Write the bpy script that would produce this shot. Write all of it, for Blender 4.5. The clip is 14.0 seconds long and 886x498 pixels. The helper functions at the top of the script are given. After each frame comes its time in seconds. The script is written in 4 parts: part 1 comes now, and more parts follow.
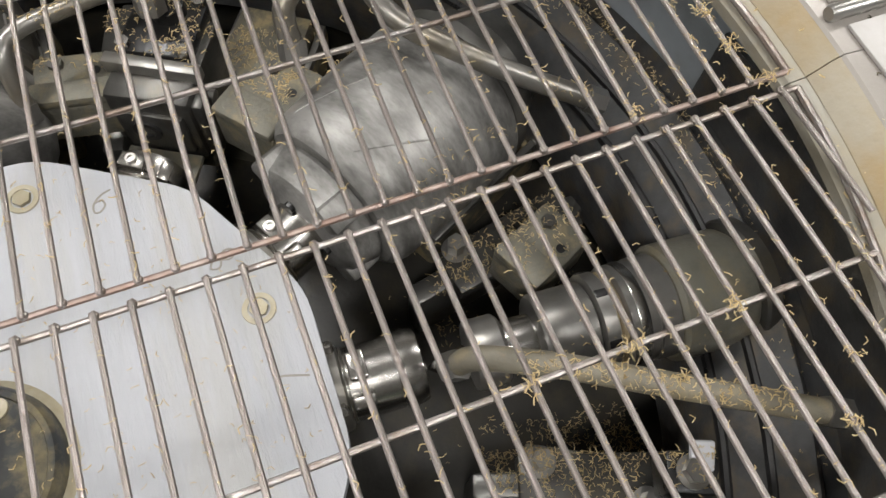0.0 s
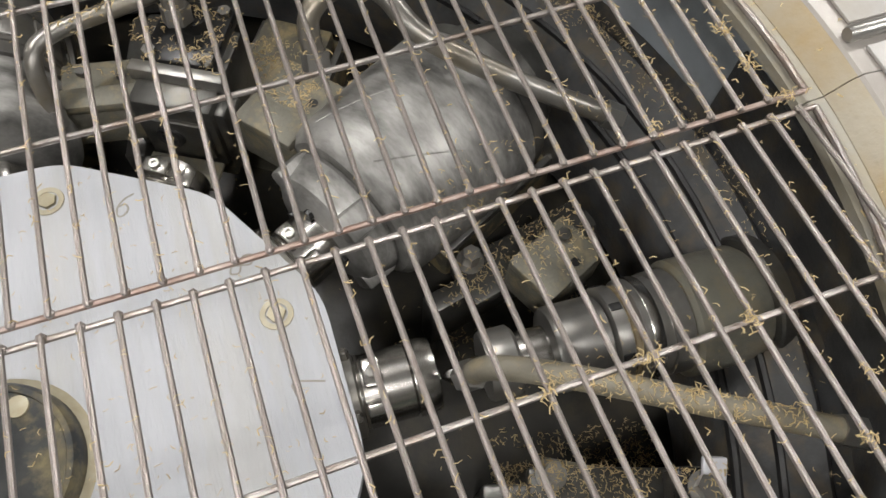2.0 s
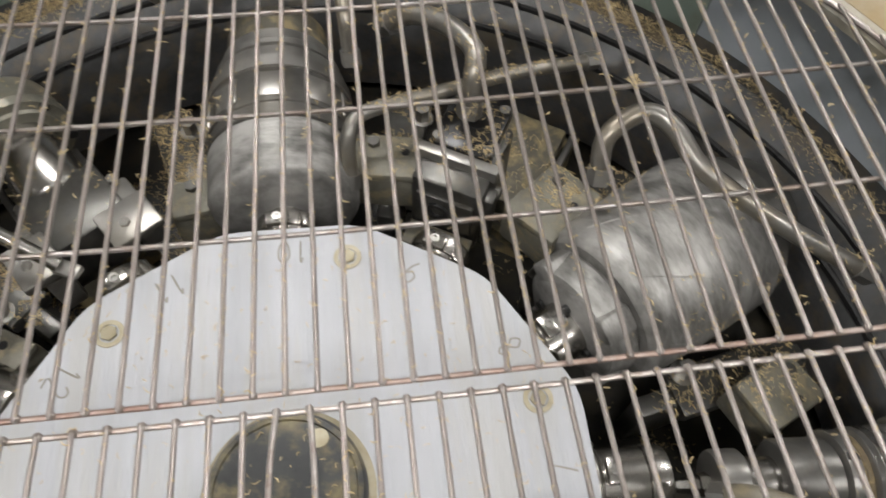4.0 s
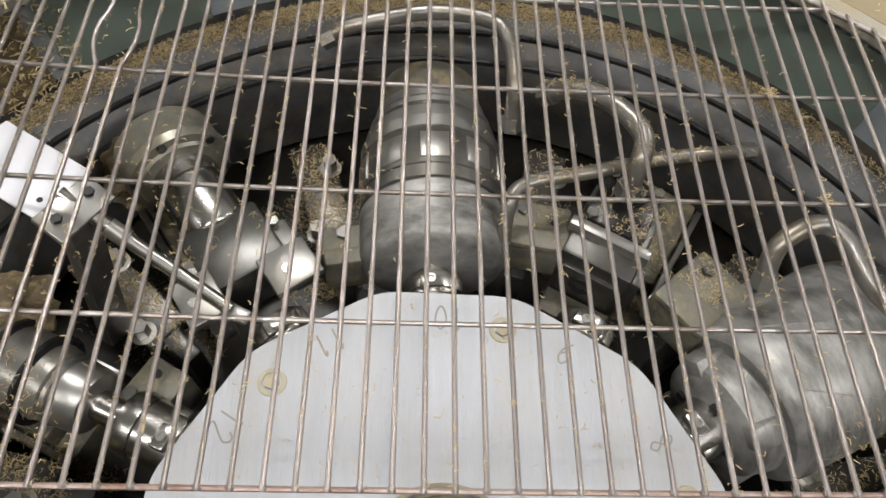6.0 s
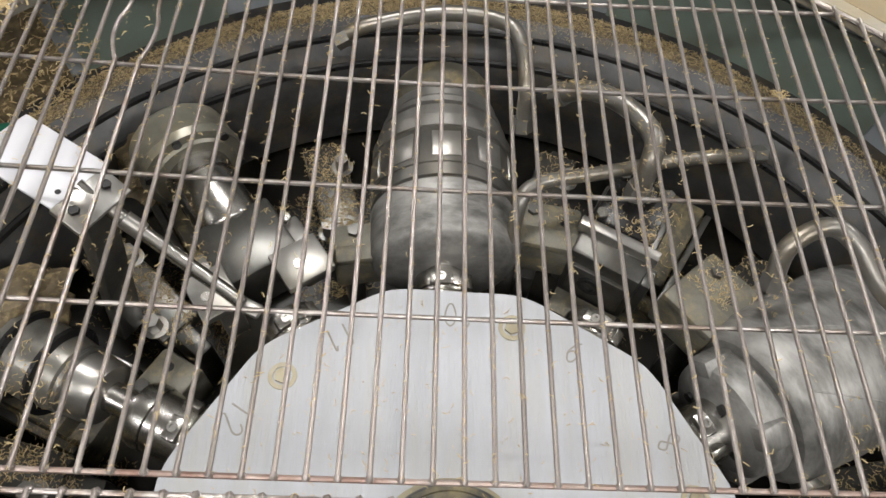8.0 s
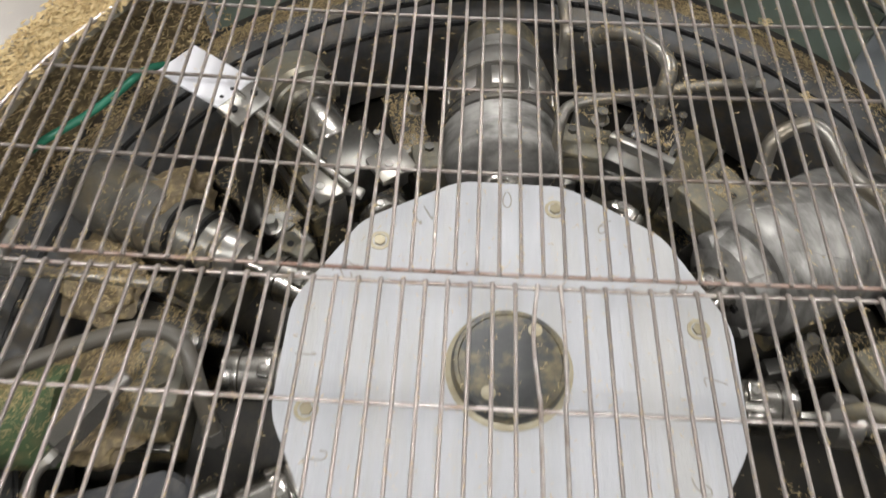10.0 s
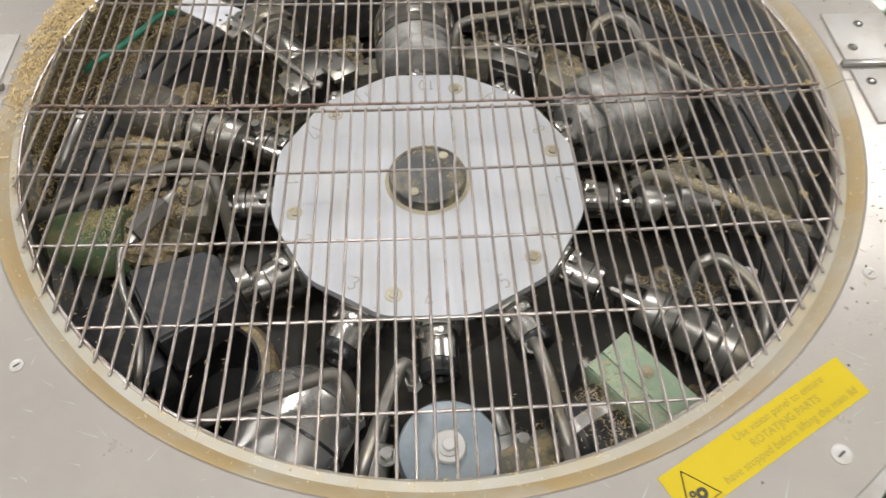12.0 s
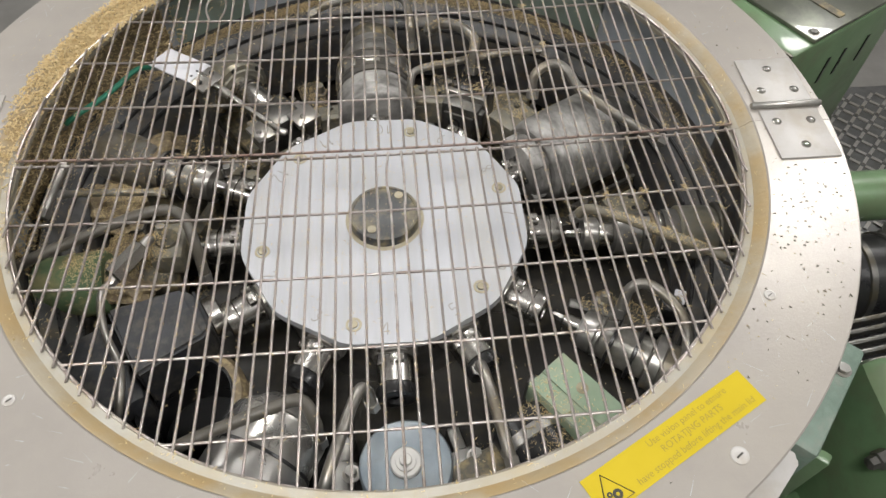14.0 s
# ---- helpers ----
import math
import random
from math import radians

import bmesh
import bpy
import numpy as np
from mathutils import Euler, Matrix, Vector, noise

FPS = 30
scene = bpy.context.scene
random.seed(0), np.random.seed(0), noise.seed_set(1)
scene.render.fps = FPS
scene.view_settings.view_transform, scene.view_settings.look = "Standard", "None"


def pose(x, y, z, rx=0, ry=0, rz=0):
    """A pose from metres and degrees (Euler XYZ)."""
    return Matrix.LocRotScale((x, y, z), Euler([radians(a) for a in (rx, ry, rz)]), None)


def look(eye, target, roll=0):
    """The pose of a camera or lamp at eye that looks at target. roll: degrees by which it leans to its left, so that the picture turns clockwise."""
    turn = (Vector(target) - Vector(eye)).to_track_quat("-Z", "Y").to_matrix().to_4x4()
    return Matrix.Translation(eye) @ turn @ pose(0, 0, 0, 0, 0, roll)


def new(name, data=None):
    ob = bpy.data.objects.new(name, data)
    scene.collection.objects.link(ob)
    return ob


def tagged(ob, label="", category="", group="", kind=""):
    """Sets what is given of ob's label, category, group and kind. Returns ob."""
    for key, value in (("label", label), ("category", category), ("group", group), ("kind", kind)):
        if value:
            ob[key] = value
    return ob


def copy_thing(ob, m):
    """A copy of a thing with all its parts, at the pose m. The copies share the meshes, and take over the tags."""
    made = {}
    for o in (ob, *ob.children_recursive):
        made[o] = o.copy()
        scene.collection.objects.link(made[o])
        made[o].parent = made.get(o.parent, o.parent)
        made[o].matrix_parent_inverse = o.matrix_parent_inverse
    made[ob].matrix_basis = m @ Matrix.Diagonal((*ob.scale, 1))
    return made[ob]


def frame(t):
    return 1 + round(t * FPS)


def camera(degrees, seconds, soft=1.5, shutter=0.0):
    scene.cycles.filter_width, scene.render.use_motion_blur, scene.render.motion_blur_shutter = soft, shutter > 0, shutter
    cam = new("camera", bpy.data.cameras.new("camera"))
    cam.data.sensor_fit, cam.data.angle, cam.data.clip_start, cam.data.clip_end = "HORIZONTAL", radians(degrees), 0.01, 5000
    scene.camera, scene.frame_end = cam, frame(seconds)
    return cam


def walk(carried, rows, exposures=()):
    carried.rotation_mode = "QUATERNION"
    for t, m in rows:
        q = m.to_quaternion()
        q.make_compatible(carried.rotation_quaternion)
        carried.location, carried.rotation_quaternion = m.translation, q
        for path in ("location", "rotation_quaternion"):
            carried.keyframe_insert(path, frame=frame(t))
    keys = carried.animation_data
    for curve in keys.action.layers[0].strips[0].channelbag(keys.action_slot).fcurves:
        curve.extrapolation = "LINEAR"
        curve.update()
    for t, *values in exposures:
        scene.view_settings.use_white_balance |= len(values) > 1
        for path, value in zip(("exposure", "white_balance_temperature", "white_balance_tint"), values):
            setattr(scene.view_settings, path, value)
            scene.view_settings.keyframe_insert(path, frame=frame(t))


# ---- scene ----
cam = camera(64.5, 14.0, soft=1.5, shutter=0.4)

PATH = [
    (0, (0.2479, -0.1535, 0.3533), (0.4337, 0.2212, -0.5551), 6.24),
    (0.5, (0.2442, -0.1544, 0.3528), (0.4320, 0.2207, -0.5550), 6.39),
    (1, (0.2444, -0.1556, 0.3561), (0.4334, 0.2266, -0.5484), 6.06),
    (1.5, (0.2437, -0.1584, 0.3543), (0.4281, 0.2310, -0.5481), 5.48),
    (2, (0.2411, -0.1564, 0.3568), (0.4196, 0.2402, -0.5436), 5.56),
    (2.5, (0.2292, -0.1555, 0.3609), (0.3930, 0.2612, -0.5333), 4.94),
    (3, (0.1894, -0.1497, 0.3764), (0.3283, 0.2981, -0.5069), 3.80),
    (3.5, (0.1218, -0.1379, 0.3995), (0.2360, 0.3302, -0.4768), 3.74),
    (4, (0.0864, -0.1152, 0.4193), (0.1732, 0.3723, -0.4494), 3.76),
    (4.2, (0.0731, -0.1055, 0.4292), (0.1441, 0.3857, -0.4389), 3.21),
    (6.5, (-0.0441, -0.0516, 0.4521), (0.0114, 0.4426, -0.4155), 7.55),
    (7, (-0.0390, -0.0537, 0.4493), (0.0203, 0.4380, -0.4194), 7.99),
    (9.5, (-0.0388, -0.1761, 0.5008), (-0.0520, 0.3454, -0.3523), 1.80),
    (10, (-0.0584, -0.2823, 0.5443), (-0.0798, 0.2400, -0.3082), 0.54),
    (10.5, (-0.0642, -0.4249, 0.5805), (-0.0525, 0.0789, -0.2832), 1.81),
    (11, (-0.0603, -0.5523, 0.6151), (-0.0377, -0.0335, -0.2395), 2.16),
    (11.5, (-0.0399, -0.6473, 0.6640), (-0.0327, -0.1187, -0.1849), -0.49),
    (12, (-0.0159, -0.7050, 0.7128), (0.0168, -0.1493, -0.1179), 0.76),
    (12.5, (0.0111, -0.7272, 0.7735), (0.0545, -0.1664, -0.0534), 0.86),
    (13, (0.0242, -0.7356, 0.7948), (0.0746, -0.1623, -0.0230), 0.89),
    (13.5, (0.0315, -0.7411, 0.8004), (0.0858, -0.1650, -0.0152), 0.83),
    (14, (0.0273, -0.7494, 0.8069), (0.0845, -0.1708, -0.0067), 1.08),
]
walk(cam, [(t, look(eye, target, roll)) for t, eye, target, roll in PATH])


# ---- world and lights ----
world = bpy.data.worlds.new("world")
world.use_nodes = True
scene.world = world
world.node_tree.nodes["Background"].inputs[0].default_value = (0.75, 0.85, 1.0, 1)
world.node_tree.nodes["Background"].inputs[1].default_value = 0.12
scene.view_settings.exposure = 0.0

CEILING = 2.1
FLOOR = -1.0


# ---- materials ----
def mat(name, base, rough=0.5, metal=0.0, second=None, scale=30.0, amount=0.5, bump=0.0, bump_scale=120.0,
        rough_var=0.1, third=None, third_scale=8.0, third_amount=0.3, stretch=None, vary=0.0, coat=0.0):
    """A node material: a base colour mottled with a second and a stained third, uneven gloss and fine relief."""
    m = bpy.data.materials.new(name)
    m.use_nodes = True
    nt = m.node_tree
    b = nt.nodes["Principled BSDF"]
    tc = nt.nodes.new("ShaderNodeTexCoord")
    src = tc.outputs["Object"]
    if stretch:
        mp = nt.nodes.new("ShaderNodeMapping")
        mp.inputs["Scale"].default_value = stretch
        nt.links.new(src, mp.inputs[0])
        src = mp.outputs[0]

    def noisy(sc, lo, hi, detail=6):
        n = nt.nodes.new("ShaderNodeTexNoise")
        n.inputs["Scale"].default_value, n.inputs["Detail"].default_value, n.inputs["Roughness"].default_value = sc, detail, 0.65
        nt.links.new(src, n.inputs["Vector"])
        r = nt.nodes.new("ShaderNodeMapRange")
        r.inputs["From Min"].default_value, r.inputs["From Max"].default_value = lo, hi
        nt.links.new(n.outputs["Fac"], r.inputs["Value"])
        return r.outputs[0], n.outputs["Fac"]

    def mix(fac, a, c, gain):
        k = nt.nodes.new("ShaderNodeMath")
        k.operation = "MULTIPLY"
        nt.links.new(fac, k.inputs[0])
        k.inputs[1].default_value = gain
        x = nt.nodes.new("ShaderNodeMix")
        x.data_type = "RGBA"
        nt.links.new(k.outputs[0], x.inputs["Factor"])
        if isinstance(a, tuple):
            x.inputs["A"].default_value = (*a, 1)
        else:
            nt.links.new(a, x.inputs["A"])
        x.inputs["B"].default_value = (*c, 1)
        return x.outputs["Result"]

    col = base
    fac, raw = noisy(scale, 0.38, 0.66)
    col = mix(fac, base, second if second else tuple(c * 0.7 for c in base), amount)
    if third:
        f3, _ = noisy(third_scale, 0.48, 0.62, 8)
        col = mix(f3, col, third, third_amount)
    if vary:
        oi = nt.nodes.new("ShaderNodeObjectInfo")
        hs = nt.nodes.new("ShaderNodeHueSaturation")
        rr = nt.nodes.new("ShaderNodeMapRange")
        rr.inputs["To Min"].default_value, rr.inputs["To Max"].default_value = 1 - vary, 1 + vary
        nt.links.new(oi.outputs["Random"], rr.inputs["Value"])
        nt.links.new(rr.outputs[0], hs.inputs["Value"])
        nt.links.new(col, hs.inputs["Color"])
        col = hs.outputs[0]
    nt.links.new(col, b.inputs["Base Color"])
    b.inputs["Metallic"].default_value = metal
    b.inputs["Coat Weight"].default_value = coat
    rr = nt.nodes.new("ShaderNodeMapRange")
    rr.inputs["To Min"].default_value, rr.inputs["To Max"].default_value = max(0.03, rough - rough_var), min(1, rough + rough_var)
    nt.links.new(raw, rr.inputs["Value"])
    nt.links.new(rr.outputs[0], b.inputs["Roughness"])
    if bump:
        _, h = noisy(bump_scale, 0, 1)
        bp = nt.nodes.new("ShaderNodeBump")
        bp.inputs["Strength"].default_value, bp.inputs["Distance"].default_value = bump, 0.002
        nt.links.new(h, bp.inputs["Height"])
        nt.links.new(bp.outputs[0], b.inputs["Normal"])
    return m


RING = mat("brushed_steel", (0.335, 0.31, 0.283), 0.30, 0.22, (0.285, 0.263, 0.24), 9, 0.65, 0.12, 260, 0.07, (0.375, 0.345, 0.295), 5, 0.3)
WIRE = mat("guard_wire", (0.43, 0.40, 0.385), 0.32, 0.8, (0.25, 0.205, 0.165), 60, 0.7, 0.35, 320, 0.12, (0.17, 0.105, 0.07), 22, 0.5, vary=0.14)
RUST_WIRE = mat("rusty_wire", (0.36, 0.30, 0.27), 0.42, 0.6, (0.24, 0.14, 0.10), 40, 0.7, 0.3, 300, 0.1, (0.14, 0.06, 0.04), 12, 0.5)
PLATE = mat("tooling_plate", (0.455, 0.465, 0.49), 0.45, 0.1, (0.375, 0.385, 0.405), 3.0, 0.7, 0.5, 30, 0.14, (0.41, 0.39, 0.33), 4, 0.3, stretch=(9, 1.2, 1))
STAIN = mat("oil_stain", (0.40, 0.36, 0.26), 0.42, 0.1, (0.30, 0.25, 0.15), 90, 0.6)
DARK = mat("oily_dark_steel", (0.13, 0.127, 0.118), 0.34, 0.7, (0.05, 0.048, 0.043), 22, 0.7, 0.15, 160, 0.14, (0.15, 0.12, 0.07), 14, 0.45)
STEEL = mat("worn_steel", (0.38, 0.37, 0.35), 0.34, 0.85, (0.24, 0.23, 0.21), 26, 0.5, 0.08, 200, 0.08, (0.24, 0.20, 0.13), 12, 0.3)
DRUM = mat("spinning_steel", (0.40, 0.39, 0.37), 0.47, 0.45, (0.10, 0.097, 0.09), 17, 0.95, 0.1, 150, 0.12, (0.065, 0.06, 0.052), 8, 0.75, stretch=(2.2, 0.8, 0.8))
CHROME = mat("chrome", (0.46, 0.445, 0.42), 0.25, 1.0, (0.38, 0.365, 0.34), 30, 0.3, 0.02, 200, 0.04, (0.28, 0.245, 0.18), 14, 0.18)
BLACK = mat("blackened_steel", (0.018, 0.018, 0.019), 0.30, 0.3, (0.035, 0.034, 0.032), 40, 0.6, 0.1, 160, 0.12)
RUBBER = mat("black_hose", (0.095, 0.088, 0.076), 0.42, 0.0, (0.10, 0.085, 0.06), 40, 0.6, 0.2, 220, 0.12)
PIPE = mat("grey_pipe", (0.27, 0.26, 0.24), 0.34, 0.7, (0.15, 0.135, 0.11), 30, 0.6, 0.15, 200, 0.1, (0.24, 0.18, 0.09), 14, 0.35)
BED = mat("dusty_casting", (0.10, 0.092, 0.07), 0.55, 0.15, (0.09, 0.082, 0.062), 24, 0.7, 0.4, 110, 0.12, (0.36, 0.28, 0.14), 34, 0.6)
PAD = mat("grey_pad", (0.19, 0.18, 0.145), 0.45, 0.25, (0.075, 0.07, 0.055), 30, 0.85, 0.7, 140, 0.15, (0.36, 0.30, 0.18), 60, 0.5)
PIT = mat("oily_black_pit", (0.030, 0.028, 0.024), 0.42, 0.1, (0.012, 0.011, 0.009), 10, 0.7, 0.4, 60, 0.15, (0.06, 0.048, 0.028), 26, 0.4)
BAND = mat("dark_trough_rim", (0.085, 0.086, 0.087), 0.36, 0.2, (0.024, 0.023, 0.022), 16, 0.7, 0.35, 110, 0.14, (0.13, 0.10, 0.06), 30, 0.5)
# Blue-grey lightened so the lining's colour carries the reflection on the wall.
BLUEGREY = mat("blue_grey_sheen", (0.36, 0.39, 0.42), 0.38, 0.0, (0.22, 0.25, 0.265), 6, 0.6, 0.1, 90, 0.1, (0.15, 0.17, 0.15), 5, 0.4)
WALLGREEN = mat("green_grey_paint", (0.20, 0.25, 0.215), 0.38, 0.0, (0.15, 0.19, 0.165), 6, 0.6, 0.1, 90, 0.1, (0.16, 0.13, 0.09), 18, 0.3)
GREEN = mat("machine_green", (0.12, 0.20, 0.10), 0.36, 0.0, (0.07, 0.125, 0.06), 7, 0.6, 0.12, 90, 0.1, (0.10, 0.10, 0.06), 9, 0.45, coat=0.2)
PALEGREEN = mat("pale_green_paint", (0.24, 0.31, 0.215), 0.42, 0.0, (0.17, 0.25, 0.16), 20, 0.6, 0.15, 120, 0.1, (0.40, 0.38, 0.28), 14, 0.4)
BLUE = mat("pale_blue_cap", (0.20, 0.235, 0.26), 0.35, 0.0, (0.32, 0.38, 0.43), 16, 0.5, 0.1, 140, 0.1, (0.25, 0.24, 0.2), 12, 0.3)
HUBWHITE = mat("pale_hub", (0.50, 0.49, 0.47), 0.4, 0.2, (0.5, 0.48, 0.44), 40, 0.5)
TAN = mat("tan_sealant", (0.28, 0.225, 0.135), 0.5, 0.0, (0.31, 0.21, 0.085), 8, 0.85, 0.4, 120, 0.1, (0.32, 0.29, 0.23), 6, 0.75)
LEDGE = mat("ledge_steel", (0.31, 0.295, 0.255), 0.42, 0.2, (0.30, 0.26, 0.18), 16, 0.7, 0.3, 160, 0.12, (0.34, 0.27, 0.15), 9, 0.5)
STRAW = mat("wood_shaving", (0.66, 0.53, 0.30), 0.6, 0.0, (0.36, 0.23, 0.08), 200, 0.6, vary=0.0)
WHITE = mat("white_label_plate", (0.60, 0.60, 0.64), 0.4, 0.0, (0.62, 0.62, 0.62), 20, 0.5)
DISC = mat("oily_dark_disc", (0.018, 0.020, 0.021), 0.38, 0.1, (0.06, 0.06, 0.055), 24, 0.6, 0.1, 80, 0.12, (0.30, 0.24, 0.11), 22, 0.5)
BRASS = mat("brown_bolt", (0.32, 0.285, 0.20), 0.42, 0.4, (0.24, 0.20, 0.12), 90, 0.6)
ENGRAVE = mat("engraved_line", (0.30, 0.28, 0.24), 0.6, 0.2)
YELLOW = mat("yellow_sticker", (0.43, 0.325, 0.0), 0.75, 0.0, (0.385, 0.29, 0.0), 20, 0.4)
INK = mat("faded_ink", (0.20, 0.155, 0.02), 0.6, 0.0, (0.36, 0.275, 0.02), 60, 0.5)
BLACKINK = mat("black_ink", (0.03, 0.03, 0.02), 0.5, 0.0)
GREENWIRE = mat("green_cable", (0.03, 0.21, 0.13), 0.4, 0.0)
DUSTYHOSE = mat("dusty_hose", (0.21, 0.19, 0.145), 0.45, 0.0, (0.10, 0.09, 0.07), 30, 0.7, 0.4, 200, 0.12, (0.34, 0.28, 0.17), 60, 0.5)
CONCRETE = mat("workshop_floor", (0.16, 0.155, 0.145), 0.6, 0.0, (0.10, 0.095, 0.085), 4, 0.6, 0.2, 60, 0.1)
TREAD = mat("tread_plate", (0.13, 0.13, 0.13), 0.4, 0.6, (0.06, 0.06, 0.055), 20, 0.6, 0.1, 120, 0.1)
PAINTWALL = mat("pale_wall_paint", (0.62, 0.62, 0.60), 0.6, 0.0, (0.55, 0.55, 0.53), 2, 0.5)
PLASTIC = mat("oily_cover", (0.085, 0.09, 0.07), 0.34, 0.2, (0.05, 0.052, 0.042), 9, 0.7, 0.1, 60, 0.1, (0.20, 0.22, 0.15), 7, 0.5, coat=0.5)
OLIVE = mat("dusty_green_paint", (0.10, 0.155, 0.075), 0.45, 0.0, (0.06, 0.085, 0.045), 12, 0.7, 0.2, 90, 0.1, (0.28, 0.24, 0.12), 16, 0.7)
CAKE = mat("caked_dust", (0.19, 0.145, 0.085), 0.6, 0.0, (0.10, 0.075, 0.045), 60, 0.8, 0.6, 200, 0.1, (0.42, 0.33, 0.17), 90, 0.6)

LAMP = bpy.data.materials.new("tube_light")
LAMP.use_nodes = True
LAMP.node_tree.nodes["Principled BSDF"].inputs["Emission Color"].default_value = (0.97, 0.98, 1, 1)
LAMP.node_tree.nodes["Principled BSDF"].inputs["Emission Strength"].default_value = 9.0


# ---- mesh helpers ----
def finish(bm, name, material, smooth=True, angle=35):
    bmesh.ops.recalc_face_normals(bm, faces=bm.faces)
    me = bpy.data.meshes.new(name)
    bm.to_mesh(me)
    bm.free()
    me.materials.append(material)
    if smooth:
        me.shade_smooth()
        me.set_sharp_from_angle(angle=radians(angle))
    return me


def part(name, bm, material, parent=None, label="", m=None, smooth=True):
    ob = new(name, finish(bm, name, material, smooth))
    if m is not None:
        ob.matrix_basis = m
    if parent is not None:
        ob.parent = parent
    if label:
        ob["label"] = label
    return ob


def thing(name, m, label, category, group="", kind=""):
    ob = new(name)
    ob.empty_display_size = 0.02
    ob.matrix_basis = m
    return tagged(ob, label, category, group, kind)


def box(sx, sy, sz, c=(0, 0, 0), bevel=0.002, bm=None, rot=None):
    bm = bm or bmesh.new()
    m = Matrix.Translation(c) @ (rot or Matrix()) @ Matrix.Diagonal((sx, sy, sz, 1))
    r = bmesh.ops.create_cube(bm, size=1, matrix=m)
    if bevel:
        es = list({e for v in r["verts"] for e in v.link_edges})
        bmesh.ops.bevel(bm, geom=es, offset=bevel, segments=2, affect="EDGES", profile=0.5)
    return bm


def lathe(profile, segs=40, bm=None, axis="X"):
    """Turns (along, radius) pairs round the local x (or z) axis into a closed body."""
    bm = bm or bmesh.new()
    rings = []
    for s, r in profile:
        ring = []
        for k in range(segs):
            a = 2 * math.pi * k / segs
            ring.append(bm.verts.new((s, r * math.cos(a), r * math.sin(a)) if axis == "X" else (r * math.cos(a), r * math.sin(a), s)))
        rings.append(ring)
    for a, b in zip(rings, rings[1:]):
        for k in range(segs):
            bm.faces.new((a[k], a[(k + 1) % segs], b[(k + 1) % segs], b[k]))
    bm.faces.new(rings[0])
    bm.faces.new(rings[-1])
    return bm


def annulus(profile, segs=128, a0=0.0, a1=2 * math.pi):
    """Sweeps a closed (radius, z) outline round the z axis from a0 to a1."""
    bm = bmesh.new()
    whole = abs(a1 - a0 - 2 * math.pi) < 1e-6
    n = segs if whole else segs + 1
    rings = [[bm.verts.new((r * math.cos(a), r * math.sin(a), z)) for r, z in profile]
             for a in (a0 + (a1 - a0) * k / segs for k in range(n))]
    for k in range(segs):
        p, q = rings[k], rings[(k + 1) % n]
        for j in range(len(profile)):
            bm.faces.new((p[j], p[(j + 1) % len(profile)], q[(j + 1) % len(profile)], q[j]))
    if not whole:
        bm.faces.new(rings[0])
        bm.faces.new(rings[-1])
    return bm


def glide(points, steps=6):
    """A smooth line through the points (Catmull-Rom)."""
    p = [Vector(q) for q in points]
    p = [2 * p[0] - p[1], *p, 2 * p[-1] - p[-2]]
    out = []
    for i in range(1, len(p) - 2):
        for s in range(steps):
            t = s / steps
            out.append(0.5 * (2 * p[i] + (p[i + 1] - p[i - 1]) * t + (2 * p[i - 1] - 5 * p[i] + 4 * p[i + 1] - p[i + 2]) * t * t
                              + (3 * p[i] - p[i - 1] - 3 * p[i + 1] + p[i + 2]) * t ** 3))
    return out + [p[-2]]


def tube(points, radius, segs=12, bm=None, smooth=6):
    bm = bm or bmesh.new()
    line = glide(points, smooth) if smooth > 1 and len(points) > 2 else [Vector(p) for p in points]
    rings, side = [], None
    for i, p in enumerate(line):
        d = (line[min(i + 1, len(line) - 1)] - line[max(i - 1, 0)]).normalized()
        side = (side - d * side.dot(d)).normalized() if side is not None else d.orthogonal().normalized()
        up = d.cross(side)
        rings.append([bm.verts.new(p + radius * (side * math.cos(2 * math.pi * k / segs) + up * math.sin(2 * math.pi * k / segs))) for k in range(segs)])
    for a, b in zip(rings, rings[1:]):
        for k in range(segs):
            bm.faces.new((a[k], a[(k + 1) % segs], b[(k + 1) % segs], b[k]))
    bm.faces.new(rings[0])
    bm.faces.new(rings[-1])
    return bm


def prism(outline, z0, z1, bevel=0.0):
    bm = bmesh.new()
    lo = [bm.verts.new((x, y, z0)) for x, y in outline]
    hi = [bm.verts.new((x, y, z1)) for x, y in outline]
    n = len(outline)
    bm.faces.new(lo)
    bm.faces.new(hi)
    for k in range(n):
        bm.faces.new((lo[k], lo[(k + 1) % n], hi[(k + 1) % n], hi[k]))
    if bevel:
        bmesh.ops.bevel(bm, geom=[e for e in bm.edges if e.verts[0].co.z == e.verts[1].co.z], offset=bevel, segments=2, affect="EDGES")
    return bm


def station(degrees, z=-0.19, r=0.0):
    """A pose on the radial line at that angle: local x points outward."""
    a = radians(degrees)
    return pose(r * math.cos(a), r * math.sin(a), z, 0, 0, degrees)


def hexbolt(r, h, washer=0.0):
    bm = lathe([(0, r), (h, r), (h, r * 0.6)], 6, axis="Z")
    if washer:
        lathe([(0, washer), (0.0015, washer), (0.0017, washer * 0.9)], 20, bm, "Z")
    return bm


